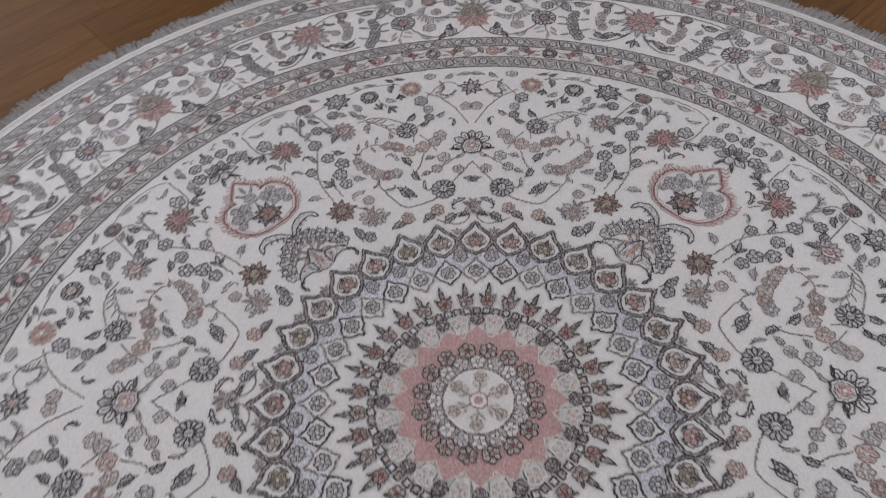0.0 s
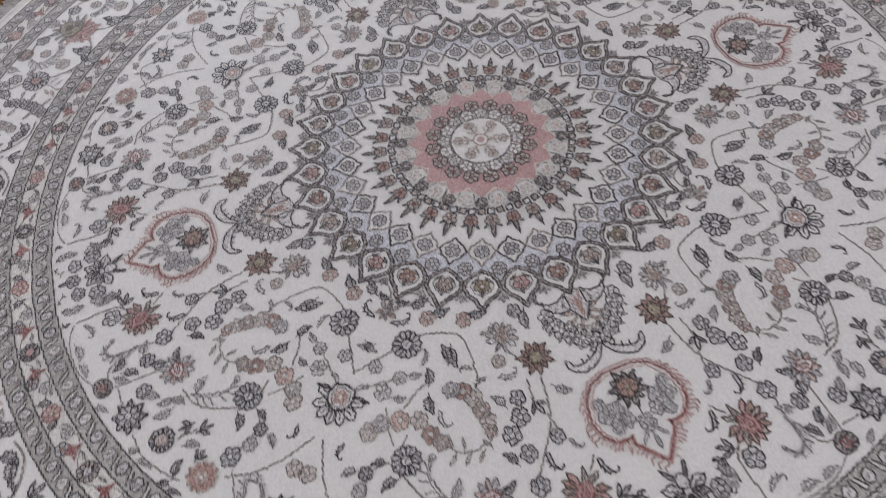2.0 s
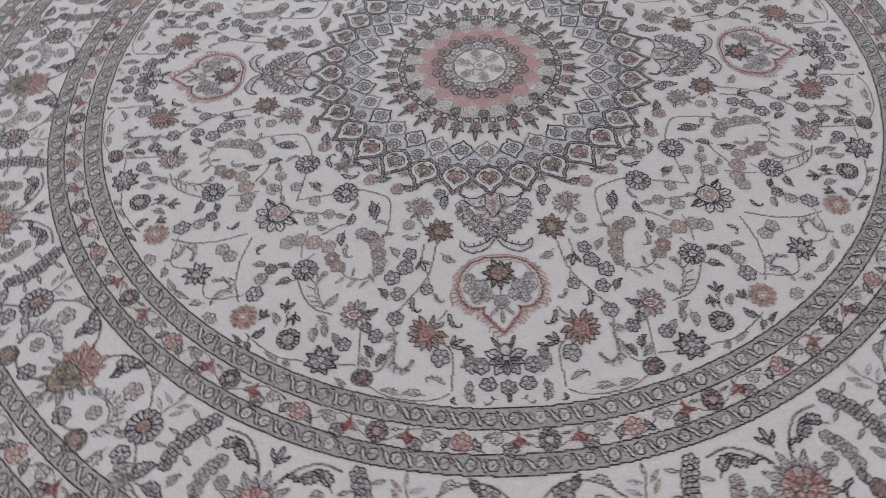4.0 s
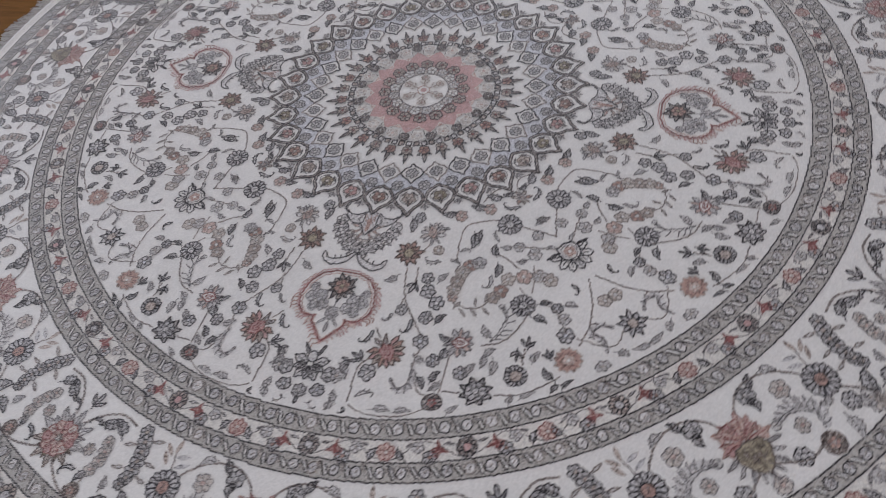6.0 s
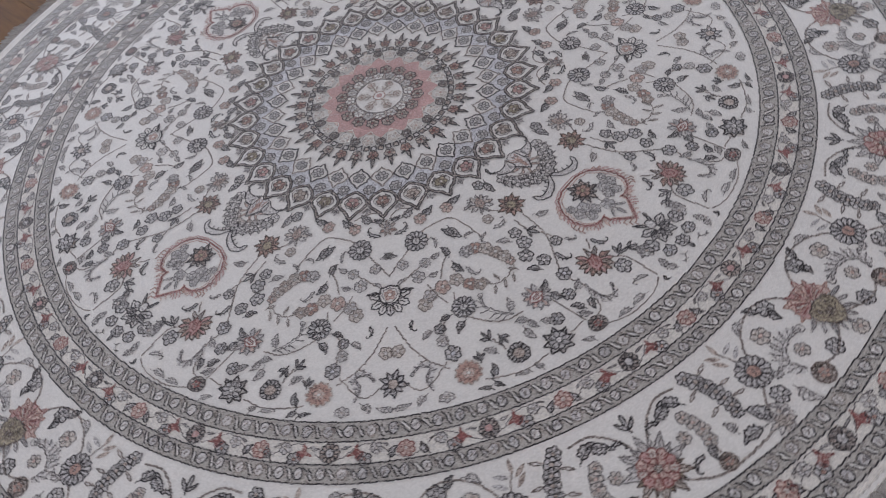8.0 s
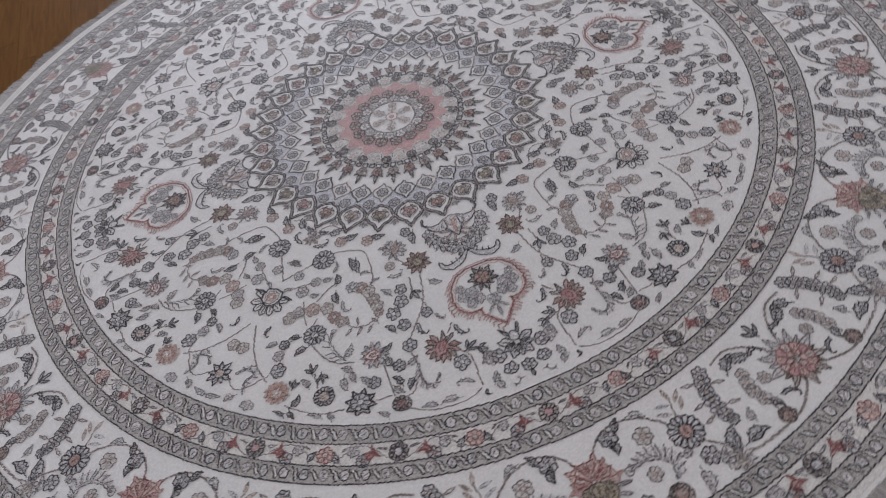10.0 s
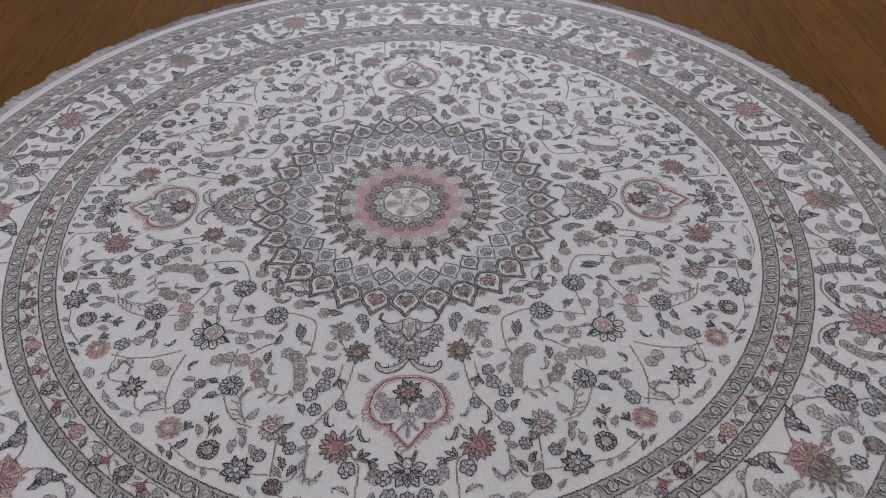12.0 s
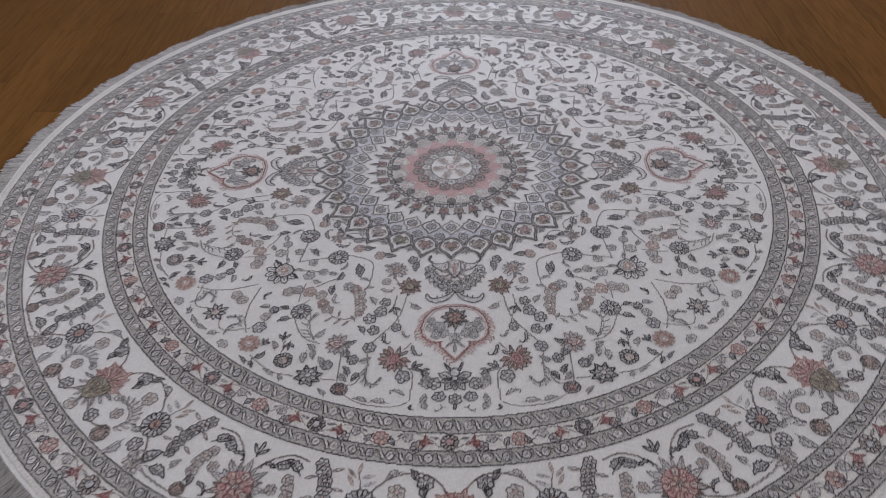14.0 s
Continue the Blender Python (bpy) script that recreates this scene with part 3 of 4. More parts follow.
sh = Sheet()
base = Pen(sh, 0, 0)
ring_fill(sh, 0.283, 0.352, "blue", 1)
for k in range(32):
    a = k * STEP
    outer = poly_polar([(0.330, a), (0.340, a + 3.2), (0.354, a + 4.9), (0.370, a + 5.3), (0.383, a + 3.9), (0.393, a + 1.9), (0.413, a), (0.393, a - 1.9), (0.383, a - 3.9), (0.370, a - 5.3), (0.354, a - 4.9), (0.340, a - 3.2)])
    base.fill(outer, "ivory", 2)
    base.line(outer, 0.0090, "dark", 3, True)
    base.line(outer, 0.0034, "umber", 4, True)
    tint = ("rust", "taupe", "olive", "rose")[k % 4]
    base.line(poly_polar([(0.352, a - 2.9), (0.366, a - 3.4), (0.378, a - 2.0), (0.384, a), (0.378, a + 2.0), (0.366, a + 3.4), (0.352, a + 2.9)]), 0.0024, "soft", 4)
    tuft(Pen(sh, 0.364, a, 0.0150, 0, 3), 5, tint, "brown", "sand", 0.0026)
    leaf(Pen(sh, 0.380, a, 0.0085, 0, 4), "taupe", "dark", 0.0, 0.0024)
    for s_ in (1, -1):
        leaf(Pen(sh, 0.352, a + 2.0 * s_, 0.008, 40 * s_, 3), "sand", "dark", 0.2 * s_, 0.0024)
    tuft(Pen(sh, 0.325, a + STEP / 2, 0.0140, 0, 1), 7, "grey", "dark", "pale", 0.0024)
    loz = poly_polar([(0.256, a), (0.266, a + 1.5), (0.273, a + 3.9), (0.287, a + 5.4), (0.299, a + 3.6), (0.307, a + 1.5), (0.320, a), (0.307, a - 1.5), (0.299, a - 3.6), (0.287, a - 5.4), (0.273, a - 3.9), (0.266, a - 1.5)])
    base.fill(loz, "ivory", 2)
    base.line(loz, 0.0040, "dark" if k % 2 else "umber", 3, True)
    tuft(Pen(sh, 0.287, a, 0.0145, 0, 3), 7, "grey", "dark", "pale", 0.0024)
    # small grey shells outside the notches
    bud(Pen(sh, 0.391, a + STEP / 2, 0.012, 0, 1), "grey", "soft", 0.002)
    # rose-hearted bulbs that end in a dark point
    b_ = Pen(sh, 0.214, a + STEP / 2, 0.0158, 0, 2)
    spike = [(0.5, 0.30), (1.5, 0.26), (2.75, 0.0), (1.5, -0.26), (0.5, -0.30)]
    b_.fill(spike, "umber", 1)
    b_.line(spike, 0.0030, "dark", 2, True)
    for s_ in (1, -1):
        leaf(b_.sub(0.7, 0.62 * s_, 0.62, 38 * s_), "grey", "dark", 0.25 * s_, 0.0026)
    tuft(b_.sub(0, 0, 0.86, 0, 4), 5, "rust" if k % 2 else "taupe", "dark", "red", 0.0024)
part("cell_ring", sh.mesh("cell_ring"), medallion, "rings of dark-outlined pointed cells on blue-grey")

sh = Sheet()
base = Pen(sh, 0, 0)
ring_fill(sh, 0.10, 0.205, "ivory", 2, 128)
ring_fill(sh, 0.12, 0.141, "peach", 4, 128)
rnd_tilt = (4, -6, 8, -3, 6, -8, 2)
for k in range(64):
    a = 360 * k / 64
    q = Pen(sh, 0.1905, a, 0.0082, rnd_tilt[k % 7], 2)
    sq = [(-0.8, -0.8), (0.8, -0.8), (0.8, 0.8), (-0.8, 0.8)]
    q.fill(sq, "pale" if k % 2 else "taupe", 1)
    q.line(sq, 0.0036, "dark", 2, True)
    q.line([(-1.2, 0.7), (-0.8, 0.2)], 0.0036, "dark", 2)
for k in range(16):
    a = 22.5 * k
    tuft(Pen(sh, 0.1645, a + 11.25, 0.0165, 0, 6), 5, "sand", "ivory", "peach" if k % 2 else "pale", 0.0026)
    base.line(poly_polar([(0.138, a + 6.2), (0.160, a + 5.2), (0.176, a + 8.0), (0.170, a + 11.25), (0.176, a + 14.5), (0.160, a + 17.3), (0.138, a + 16.3)]), 0.0022, "soft", 3)
    leaf(Pen(sh, 0.170, a + 11.25, 0.010, 90, 3), "pale", "soft", 0.2, 0.002)
    tuft(Pen(sh, 0.170, a, 0.0128, 0, 7), 7, "umber", "dark", "grey", 0.0026)
part("rope_ring", sh.mesh("rope_ring"), medallion, "dark twisted rope ring with taupe flowers")

sh = Sheet()
base = Pen(sh, 0, 0)
pts = []
for k in range(96):
    a = 360 * k / 96
    pts.append((0.144 + 0.013 * (2 * abs((a / 22.5 + 0.5) % 1 - 0.5) - 0.5) * -2, a))
base.fill(poly_polar(pts), "rose", 4, (0, 0))
base.line(poly_polar(pts), 0.0022, "cream", 5, True)
base.fill(circle(0, 0, 0.080, 64), "sand", 5)
for k in range(16):
    a = 22.5 * k
    tuft(Pen(sh, 0.102, a + 11.25, 0.0158, 0, 5), 6, "taupe", "dark", "red", 0.0026)
    tuft(Pen(sh, 0.0775, a, 0.0132, 0, 6), 5, "pale" if k % 2 else "ivory", "soft", "sand", 0.0026)
base.fill(circle(0, 0, 0.063, 48), "ivory", 6)
base.line(circle(0, 0, 0.063, 48), 0.003, "soft", 7, True)
for k in range(6):
    a = 60 * k + 10
    base.line(poly_polar([(0.014, a), (0.050, a)]), 0.0040, "taupe", 7)
    leaf(Pen(sh, 0.030, a + 14, 0.0085, 24, 7), "pale", "sand", 0.1, 0.0022)
    leaf(Pen(sh, 0.030, a - 14, 0.0085, -24, 7), "pale", "sand", 0.1, 0.0022)
    tuft(Pen(sh, 0.047, a, 0.0105, 0, 8), 5, "sand", "taupe", "rose", 0.0024)
base.fill(circle(0, 0, 0.0155, 14), "ivory", 8)
base.line(circle(0, 0, 0.0155, 14), 0.0026, "rust", 9, True)
base.fill(circle(0, 0, 0.008, 10), "rose", 9)
part("center_rosette", sh.mesh("center_rosette"), medallion, "white centre rosette on a rose ring")

# ---- field ----
field = part("field", None, carpet, "ivory field of scrolling vines and flowers", drift=(0.009, -0.003))
border = part("main_border", None, carpet, "wide ivory border of rosettes and palmettes on vines", drift=(0.010, -0.016))


woven = set()
CELL = 0.004


def cell_of(x, y, folds):
    """The small square of ground under a point, turned into the first half of its repeat."""
    turn = 2 * math.pi / folds
    a = math.atan2(y, x) % turn
    a = min(a, turn - a)
    r = math.hypot(x, y)
    return folds, int(r * math.cos(a) / CELL), int(r * math.sin(a) / CELL)


def is_bare(r, a, reach, folds):
    x0, y0 = r * math.cos(radians(a)), r * math.sin(radians(a))
    n = int(reach / CELL) + 1
    for i in range(-n, n + 1):
        for j in range(-n, n + 1):
            if i * i + j * j <= n * n and cell_of(x0 + i * CELL, y0 + j * CELL, folds) in woven:
                return False
    return True


def strew(parent, r0, r1, folds, reach, tries, seed, kinds):
    """Small sprigs grow wherever the drawing left the ground bare."""
    rnd = random.Random(seed)
    for k in range(tries):
        r, a = rnd.uniform(r0, r1), rnd.uniform(0.8, 180 / folds - 0.6)
        if folds == 4 and r * math.sin(radians(a)) < 0.10 and 0.57 < r < 0.75:
            continue
        if is_bare(r, a, reach, folds):
            name, draw, label, kw = kinds[rnd.randrange(len(kinds))]
            size, rot = reach * rnd.uniform(0.85, 1.1), rnd.uniform(-180, 180)
            spread(name, lambda s: draw(Pen(s, r, a, size, rot), **kw), parent, label, folds)


def spread(name, draw, parent, label="", folds=4, mirrored=True):
    """Weaves one drawing round the carpet, turned and mirrored, as pieces of their own."""
    sheet = Sheet()
    draw(sheet)
    for x, y, z in sheet.v:
        woven.add(cell_of(x, y, folds))
    for mir in (False, True) if mirrored else (False,):
        me = sheet.mesh(name, mir)
        for k in range(folds):
            part(name, me, parent, label, 360 / folds * k)


def each(name, kind, rows, parent=None, label="", folds=4, lift=0, **kw):
    """rows: r, a, size, rot."""
    for r, a, size, rot in rows:
        spread(name, lambda s: kind(Pen(s, r, a, size, rot, lift), **kw), parent or field, label, folds, 0.3 < a < (44.6 if folds == 4 else 22.3))


def smooth_flat(pts, n=5):
    """A rounded line through a few points of the plane."""
    out = []
    for i in range(len(pts) - 1):
        a, b, c, d = pts[max(0, i - 1)], pts[i], pts[i + 1], pts[min(len(pts) - 1, i + 2)]
        for k in range(n):
            t = k / n
            out.append(tuple(0.5 * (2 * b[j] + (c[j] - a[j]) * t + (2 * a[j] - 5 * b[j] + 4 * c[j] - d[j]) * t * t + (3 * b[j] - a[j] - 3 * c[j] + d[j]) * t ** 3) for j in (0, 1)))
    return out + [tuple(pts[-1])]


# cartouches on the four axes
def cartouche(s):
    p = Pen(s, 0.66, 0)
    half = [(-0.088, 0.0), (-0.086, 0.026), (-0.077, 0.052), (-0.052, 0.072), (-0.020, 0.080), (0.004, 0.074), (0.019, 0.060), (0.023, 0.044), (0.020, 0.032), (0.034, 0.034), (0.050, 0.021), (0.075, 0.0)]
    pts = half + [(x, -y) for x, y in half[-2:0:-1]]
    p.fill(pts, "ivory", 1, (0, 0))
    p.line(pts, 0.0040, "red", 3, True)
    p.line([(x * 0.93, y * 0.92) for x, y in pts], 0.0028, "peach", 2, True)
    p.line([(x * 1.06, y * 1.05) for x, y in pts], 0.0026, "rose", 2, True)
    for i, (x, y) in enumerate(pts):
        x2, y2 = pts[(i + 1) % len(pts)]
        for d in (0.0, 0.34, 0.67):
            u, v = x + (x2 - x) * d, y + (y2 - y) * d
            if u < -0.072:
                continue
            side = 1 if v > 0 else -1
            p.line([(u * 1.05, v * 1.05), (u * 1.05 + 0.002, v * 1.05 + (0.005 + 0.003 * (i % 3)) * side), (u * 1.05 + 0.006 + 0.005 * (i % 2), v * 1.05 + (0.009 + 0.003 * (i % 2)) * side)], 0.0030, ("rose", "peach", "rust")[i % 3], 2)
    blossom(p.sub(-0.050, 0, 0.035, 0, 2), 11, "umber", "dark", "olive", 0.0032)
    tuft(p.sub(-0.050, 0, 0.016, 0, 6), 6, "rust", "brown", "olive", 0.0026)
    for s_ in (1, -1):
        for x, y, k in ((-0.024, 0.036, 0.0140), (-0.004, 0.026, 0.0120), (-0.020, 0.055, 0.0125), (-0.042, 0.056, 0.0095), (0.002, 0.044, 0.0110)):
            tuft(p.sub(x, y * s_, k, 0, 2), 5, "grey", "soft", "pale", 0.0022)
        leaf(p.sub(0.030, 0.012 * s_, 0.013, 35 * s_, 2), "grey", "soft", 0.2 * s_, 0.002)
    p.line([(-0.02, 0), (0.03, 0)], 0.0026, "soft", 2)
    tuft(p.sub(0.010, 0, 0.014, 0, 2), 5, "grey", "soft", "pale", 0.002)
    leaf(p.sub(0.042, 0, 0.014, 0, 2), "grey", "soft", 0.0, 0.002)


spread("cartouche", cartouche, field, "leaf-shaped cartouche with brick-red outline", 4, False)


def crown(s):
    """The palmette between the medallion's point and the cartouche."""
    p = Pen(s, 0.48, 0)
    heart = [(-0.066, 0), (-0.060, 0.014), (-0.046, 0.026), (-0.028, 0.022), (-0.012, 0.010), (-0.002, 0.0)]
    heart = heart + [(x, -y) for x, y in heart[-2:0:-1]]
    p.fill(heart, "pale", 1)
    p.line(heart, 0.0028, "soft", 2, True)
    p.line([(-0.034, 0.020), (-0.010, 0.006), (-0.004, 0.0), (-0.010, -0.006), (-0.034, -0.020)], 0.003, "dark", 3)
    for s_ in (1, -1):
        top = bez((-0.062, 0.016 * s_), (-0.040, 0.044 * s_), (-0.062, 0.062 * s_), 9)
        low = bez((-0.054, 0.060 * s_), (-0.022, 0.044 * s_), (-0.034, 0.016 * s_), 9)
        p.fill(top + low, "pale", 1)
        p.line(top + low, 0.0030, "dark", 2, True)
        for x, y in ((-0.046, 0.026), (-0.042, 0.040)):
            p.line([(x, y * s_), (x + 0.008, (y + 0.003) * s_)], 0.0026, "soft", 3)
        rim = smooth_flat(((-0.044, 0.072 * s_), (-0.010, 0.070 * s_), (0.022, 0.046 * s_), (0.040, 0.016 * s_), (0.044, 0.0)))
        core = smooth_flat(((-0.040, 0.054 * s_), (-0.014, 0.046 * s_), (0.004, 0.028 * s_), (0.016, 0.010 * s_), (0.018, 0.0)))
        for u in range(len(rim) - 1):
            p.fill([rim[u], rim[u + 1], core[u + 1], core[u]], "grey", 0)
        p.line(core, 0.0024, "soft", 1)
        for x, y, k in ((-0.034, 0.064, 0.0125), (-0.018, 0.060, 0.0140), (-0.002, 0.050, 0.0150), (0.012, 0.038, 0.0150), (0.024, 0.024, 0.0150), (0.032, 0.009, 0.0140)):
            tuft(p.sub(x, y * s_, k * 1.08, 30 * s_ + 900 * y), 5, "pale", "dark", "pale", 0.0022)
            leaf(p.sub(x + 0.011, (y + 0.009) * s_, 0.0085, 50 * s_), "pale", "soft", 0.2, 0.0022)
        for x, y, k in ((-0.004, 0.034, 0.0100), (0.008, 0.022, 0.0100), (0.016, 0.008, 0.0100)):
            tuft(p.sub(x, y * s_, k), 5, "sand", "soft", "ivory", 0.0022)
        for x, y, a in ((-0.026, 0.026, 110), (-0.012, 0.022, 60), (0.000, 0.012, 30)):
            leaf(p.sub(x, y * s_, 0.013, a * s_), "peach", "umber", 0.2, 0.0022)
        leaf(p.sub(-0.046, 0.009 * s_, 0.012, 160 * s_), "peach", "rust", 0.2, 0.002)
        # horned leaves above the cartouche
        q = bez((0.046, 0.0), (0.082, 0.018 * s_), (0.080, 0.050 * s_), 8) + bez((0.080, 0.050 * s_), (0.074, 0.074 * s_), (0.050, 0.072 * s_), 6)[1:]
        q2 = bez((0.054, 0.064 * s_), (0.066, 0.062 * s_), (0.066, 0.050 * s_), 5) + bez((0.066, 0.050 * s_), (0.064, 0.022 * s_), (0.040, 0.004 * s_), 8)[1:]
        back = q2[::-1]
        for u in range(len(back) - 1):
            p.fill([q[u], q[u + 1], back[u + 1], back[u]], "pale", 1)
        p.line(q + q2, 0.0030, "dark", 2, True)
        for t in (6, 8, 10):
            x, y = q2[t]
            p.line([(x, y), (x - 0.008, y + 0.002 * s_)], 0.0028, "dark", 3)
    leaf(p.sub(-0.030, 0, 0.018, 0, 2), "peach", "rust", 0.0, 0.0024)


spread("crown_palmette", crown, field, "grey crown palmette with dark petals", 4, False)


def posy(s):
    """A white flower with dark petals, four round blooms and pointed leaves below the cartouche's tip."""
    p = Pen(s, 0.790, 0)
    for k in range(7):
        a = (k - 3) * 36
        q = p.sub(-0.008, 0, 0.032 if k % 2 else 0.037, a)
        pts = [(0.2, 0.10), (0.62, 0.27), (0.85, 0.14), (1.05, 0.0), (0.85, -0.14), (0.62, -0.27), (0.2, -0.10)]
        q.fill(pts, "grey" if k % 2 else "pale", 1)
        q.line(pts, 0.003, "dark", 2, True)
        q.line([(0.35, 0.0), (0.8, 0.0)], 0.0024, "dark", 3)
    for s_ in (1, -1):
        leaf(p.sub(-0.036, 0.014 * s_, 0.015, 150 * s_), "grey", "dark", 0.2, 0.003)
    p.fill(circle(-0.022, 0, 0.011, 9), "pale", 3)
    p.line(circle(-0.022, 0, 0.011, 9), 0.003, "dark", 4, True)
    for s_ in (1, -1):
        tuft(p.sub(0.006, 0.045 * s_, 0.0145), 5, "grey", "dark", "pale", 0.0028)
        tuft(p.sub(0.040, 0.034 * s_, 0.0140), 5, "grey", "dark", "blue", 0.0028)
        plump_leaf(p.sub(-0.006, 0.068 * s_, 0.015, 40 * s_), "grey", "soft", 0.0026)
    tuft(p.sub(0.048, 0, 0.0145), 6, "grey", "dark", "pale", 0.0028)
    leaf(p.sub(0.070, 0, 0.014), "grey", "dark", 0.0, 0.0028)


spread("flower_posy", posy, field, "posy of small dark-outlined flowers", 4, False)

# large flowers of the field
each("rosette_flower", rosette, [(0.497, 37.8, 0.0262, 0), (0.687, 32.6, 0.0248, 10)], label="round dark-petalled flower", n=13, fill="grey", core="pale")
each("rosette_flower", rosette, [(0.822, 28.0, 0.0214, 5)], label="round flower with taupe centre", n=14, fill="grey", core="taupe", eye=0.55)
each("disc_flower", disc_flower, [(0.848, 17.2, 0.0200, 0)], label="round brown flower", fill="umber", edge="dark", core="red")
each("star_flower", star_flower, [(0.837, 22.7, 0.0325, 8)], label="eight-pointed pale star flower with dark outline", fill="pale", inner=0.62, w=0.0038)
each("star_heart", tuft, [(0.837, 22.7, 0.0205, 8)], label="grey heart of a star flower", n=8, lift=8)
each("star_flower", star_flower, [(0.824, 35.0, 0.0270, 0)], label="dusty rose star flower with pale centre", n=12, fill="rust", edge="taupe", core="peach", inner=0.80)
each("blossom_flower", blossom, [(0.516, 12.6, 0.0335, 25)], label="brown pointed-petal flower", n=11, fill="rust", edge="brown", core="olive", w=0.0032)
each("palmette", lotus, [(0.744, 10.8, 0.038, 28)], label="rust palmette with pointed petals", petals=("rust", "rose", "taupe"), edge="brown", heart="rose", n=11, w=0.0028)
each("palmette", lotus, [(0.735, 21.7, 0.031, 72)], label="palmette with red diamond heart", petals=("grey", "peach"), edge="soft", heart="ivory", n=9, w=0.0030)
each("palmette", shield, [(0.627, 45.0, 0.042, 0)], label="white palmette with dark double outline")
each("palmette", lotus, [(0.468, 18.4, 0.030, -172)], label="pale peach palmette", petals=("pale", "sand"), edge="soft", heart="peach", n=9, rim="umber", w=0.0026)
each("blossom_flower", blossom, [(0.812, 45.0, 0.031, 0)], label="dark grey pointed-petal flower", n=9, fill="grey", core="taupe")
each("palmette", lotus, [(0.444, 45.0, 0.022, 180)], label="pale flower in dark curled leaves", petals=("rust", "sand"), edge="umber", heart="peach", n=5, rim="soft")


def arch_one(s):
    """Taupe blooms in a bow, with a leafy twig at its foot."""
    for r, a, k, tone in ((0.566, 27.8, 0.0145, "grey"), (0.567, 25.8, 0.0140, "rust"), (0.579, 24.0, 0.0150, "sand"), (0.598, 22.7, 0.0145, "taupe"), (0.616, 21.8, 0.0135, "sand"), (0.633, 21.3, 0.0105, "peach")):
        tuft(Pen(s, r, a, k, 20), 5, tone, "umber" if tone != "grey" else "soft", "pale", 0.0026)
    vine(s, ((0.656, 27.5), (0.666, 25.6), (0.661, 23.4), (0.645, 21.2)), 0.0028, "umber")
    for r, a, way in ((0.650, 27.2, 150), (0.652, 25.3, 160), (0.678, 26.4, 20), (0.676, 24.4, 15), (0.672, 22.6, 20), (0.652, 22.0, 120)):
        leaf(Pen(s, r, a, 0.0098, way), "pale", "umber", 0.2, 0.0026)


def arch_two(s):
    for r, a, k, tone in ((0.657, 38.8, 0.0150, "sand"), (0.640, 37.5, 0.0140, "grey"), (0.628, 34.9, 0.0160, "peach"), (0.622, 32.0, 0.0145, "sand"), (0.642, 30.0, 0.0145, "rust"), (0.652, 28.3, 0.0135, "taupe")):
        tuft(Pen(s, r, a, k, 10), 5, tone, "umber", "pale", 0.0026)
    vine(s, ((0.667, 34.8), (0.640, 36.4), (0.612, 37.6)), 0.0030, "umber")
    vine(s, ((0.665, 33.6), (0.647, 33.4)), 0.0030, "umber")


spread("flower_arch", arch_one, field, "arched chain of taupe flowers")
spread("flower_arch", arch_two, field, "arched chain of taupe flowers")
each("small_flower", tuft, [(0.427, 14.9, 0.0125, 0), (0.582, 16.9, 0.0130, 0), (0.613, 16.9, 0.0150, 0), (0.641, 18.4, 0.0150, 0), (0.651, 12.2, 0.0118, 0), (0.671, 16.5, 0.0134, 0), (0.785, 8.4, 0.0160, 0)], label="small dark-outlined flower", n=5, w=0.0028)
each("small_flower", tuft, [(0.719, 37.2, 0.0110, 0), (0.795, 21.1, 0.0128, 0), (0.722, 15.7, 0.0148, 0), (0.764, 17.5, 0.0125, 0), (0.777, 36.3, 0.0155, 0)], label="small dark grey flower", n=6, core="blue", w=0.0028)
each("small_flower", tuft, [(0.443, 35.3, 0.0138, 0), (0.439, 26.9, 0.0138, 0)], label="small peach flower", n=6, fill="peach", edge="umber", core="sand", w=0.0026)
each("small_flower", tuft, [(0.550, 41.9, 0.0118, 0), (0.558, 37.0, 0.0118, 0), (0.589, 38.9, 0.0140, 0), (0.746, 37.3, 0.0115, 0), (0.797, 4.3, 0.0135, 0), (0.866, 38.4, 0.0150, 0)], label="small pale taupe flower", n=6, fill="pale", edge="soft", core="sand", w=0.0026)
each("leaf", plump_leaf, [(0.417, 38.6, 0.0165, -128), (0.427, 32.7, 0.0150, -116), (0.426, 23.8, 0.0145, -95), (0.446, 12.7, 0.0157, 0), (0.546, 32.2, 0.0140, 161), (0.595, 30.7, 0.0145, -27), (0.507, 28.1, 0.0180, -25), (0.502, 29.9, 0.0150, 151), (0.425, 42.5, 0.0105, -108), (0.677, 18.9, 0.0118, 127)], label="curved dark-outlined leaf", w=0.0028)
each("leaf", plump_leaf, [(0.719, 19.5, 0.0125, -129), (0.752, 18.9, 0.0130, -35), (0.796, 17.7, 0.0128, 134), (0.806, 15.7, 0.0125, 24), (0.836, 31.9, 0.0135, -164), (0.872, 31.8, 0.0125, -31), (0.874, 33.6, 0.0125, 117), (0.729, 34.0, 0.0135, 38), (0.700, 36.0, 0.0110, 70)], label="curved dark-outlined leaf", w=0.0028)
each("leaf", plump_leaf, [(0.578, 9.4, 0.0134, -66), (0.547, 34.5, 0.0105, -114), (0.592, 36.0, 0.0100, -101), (0.722, 25.9, 0.0145, -163), (0.795, 25.3, 0.0140, -21), (0.780, 24.2, 0.0120, -24), (0.765, 25.5, 0.0120, 113), (0.872, 28.6, 0.0140, 109), (0.871, 26.6, 0.0118, 150)], label="pale grey leaf", fill="pale", edge="soft", w=0.0026)
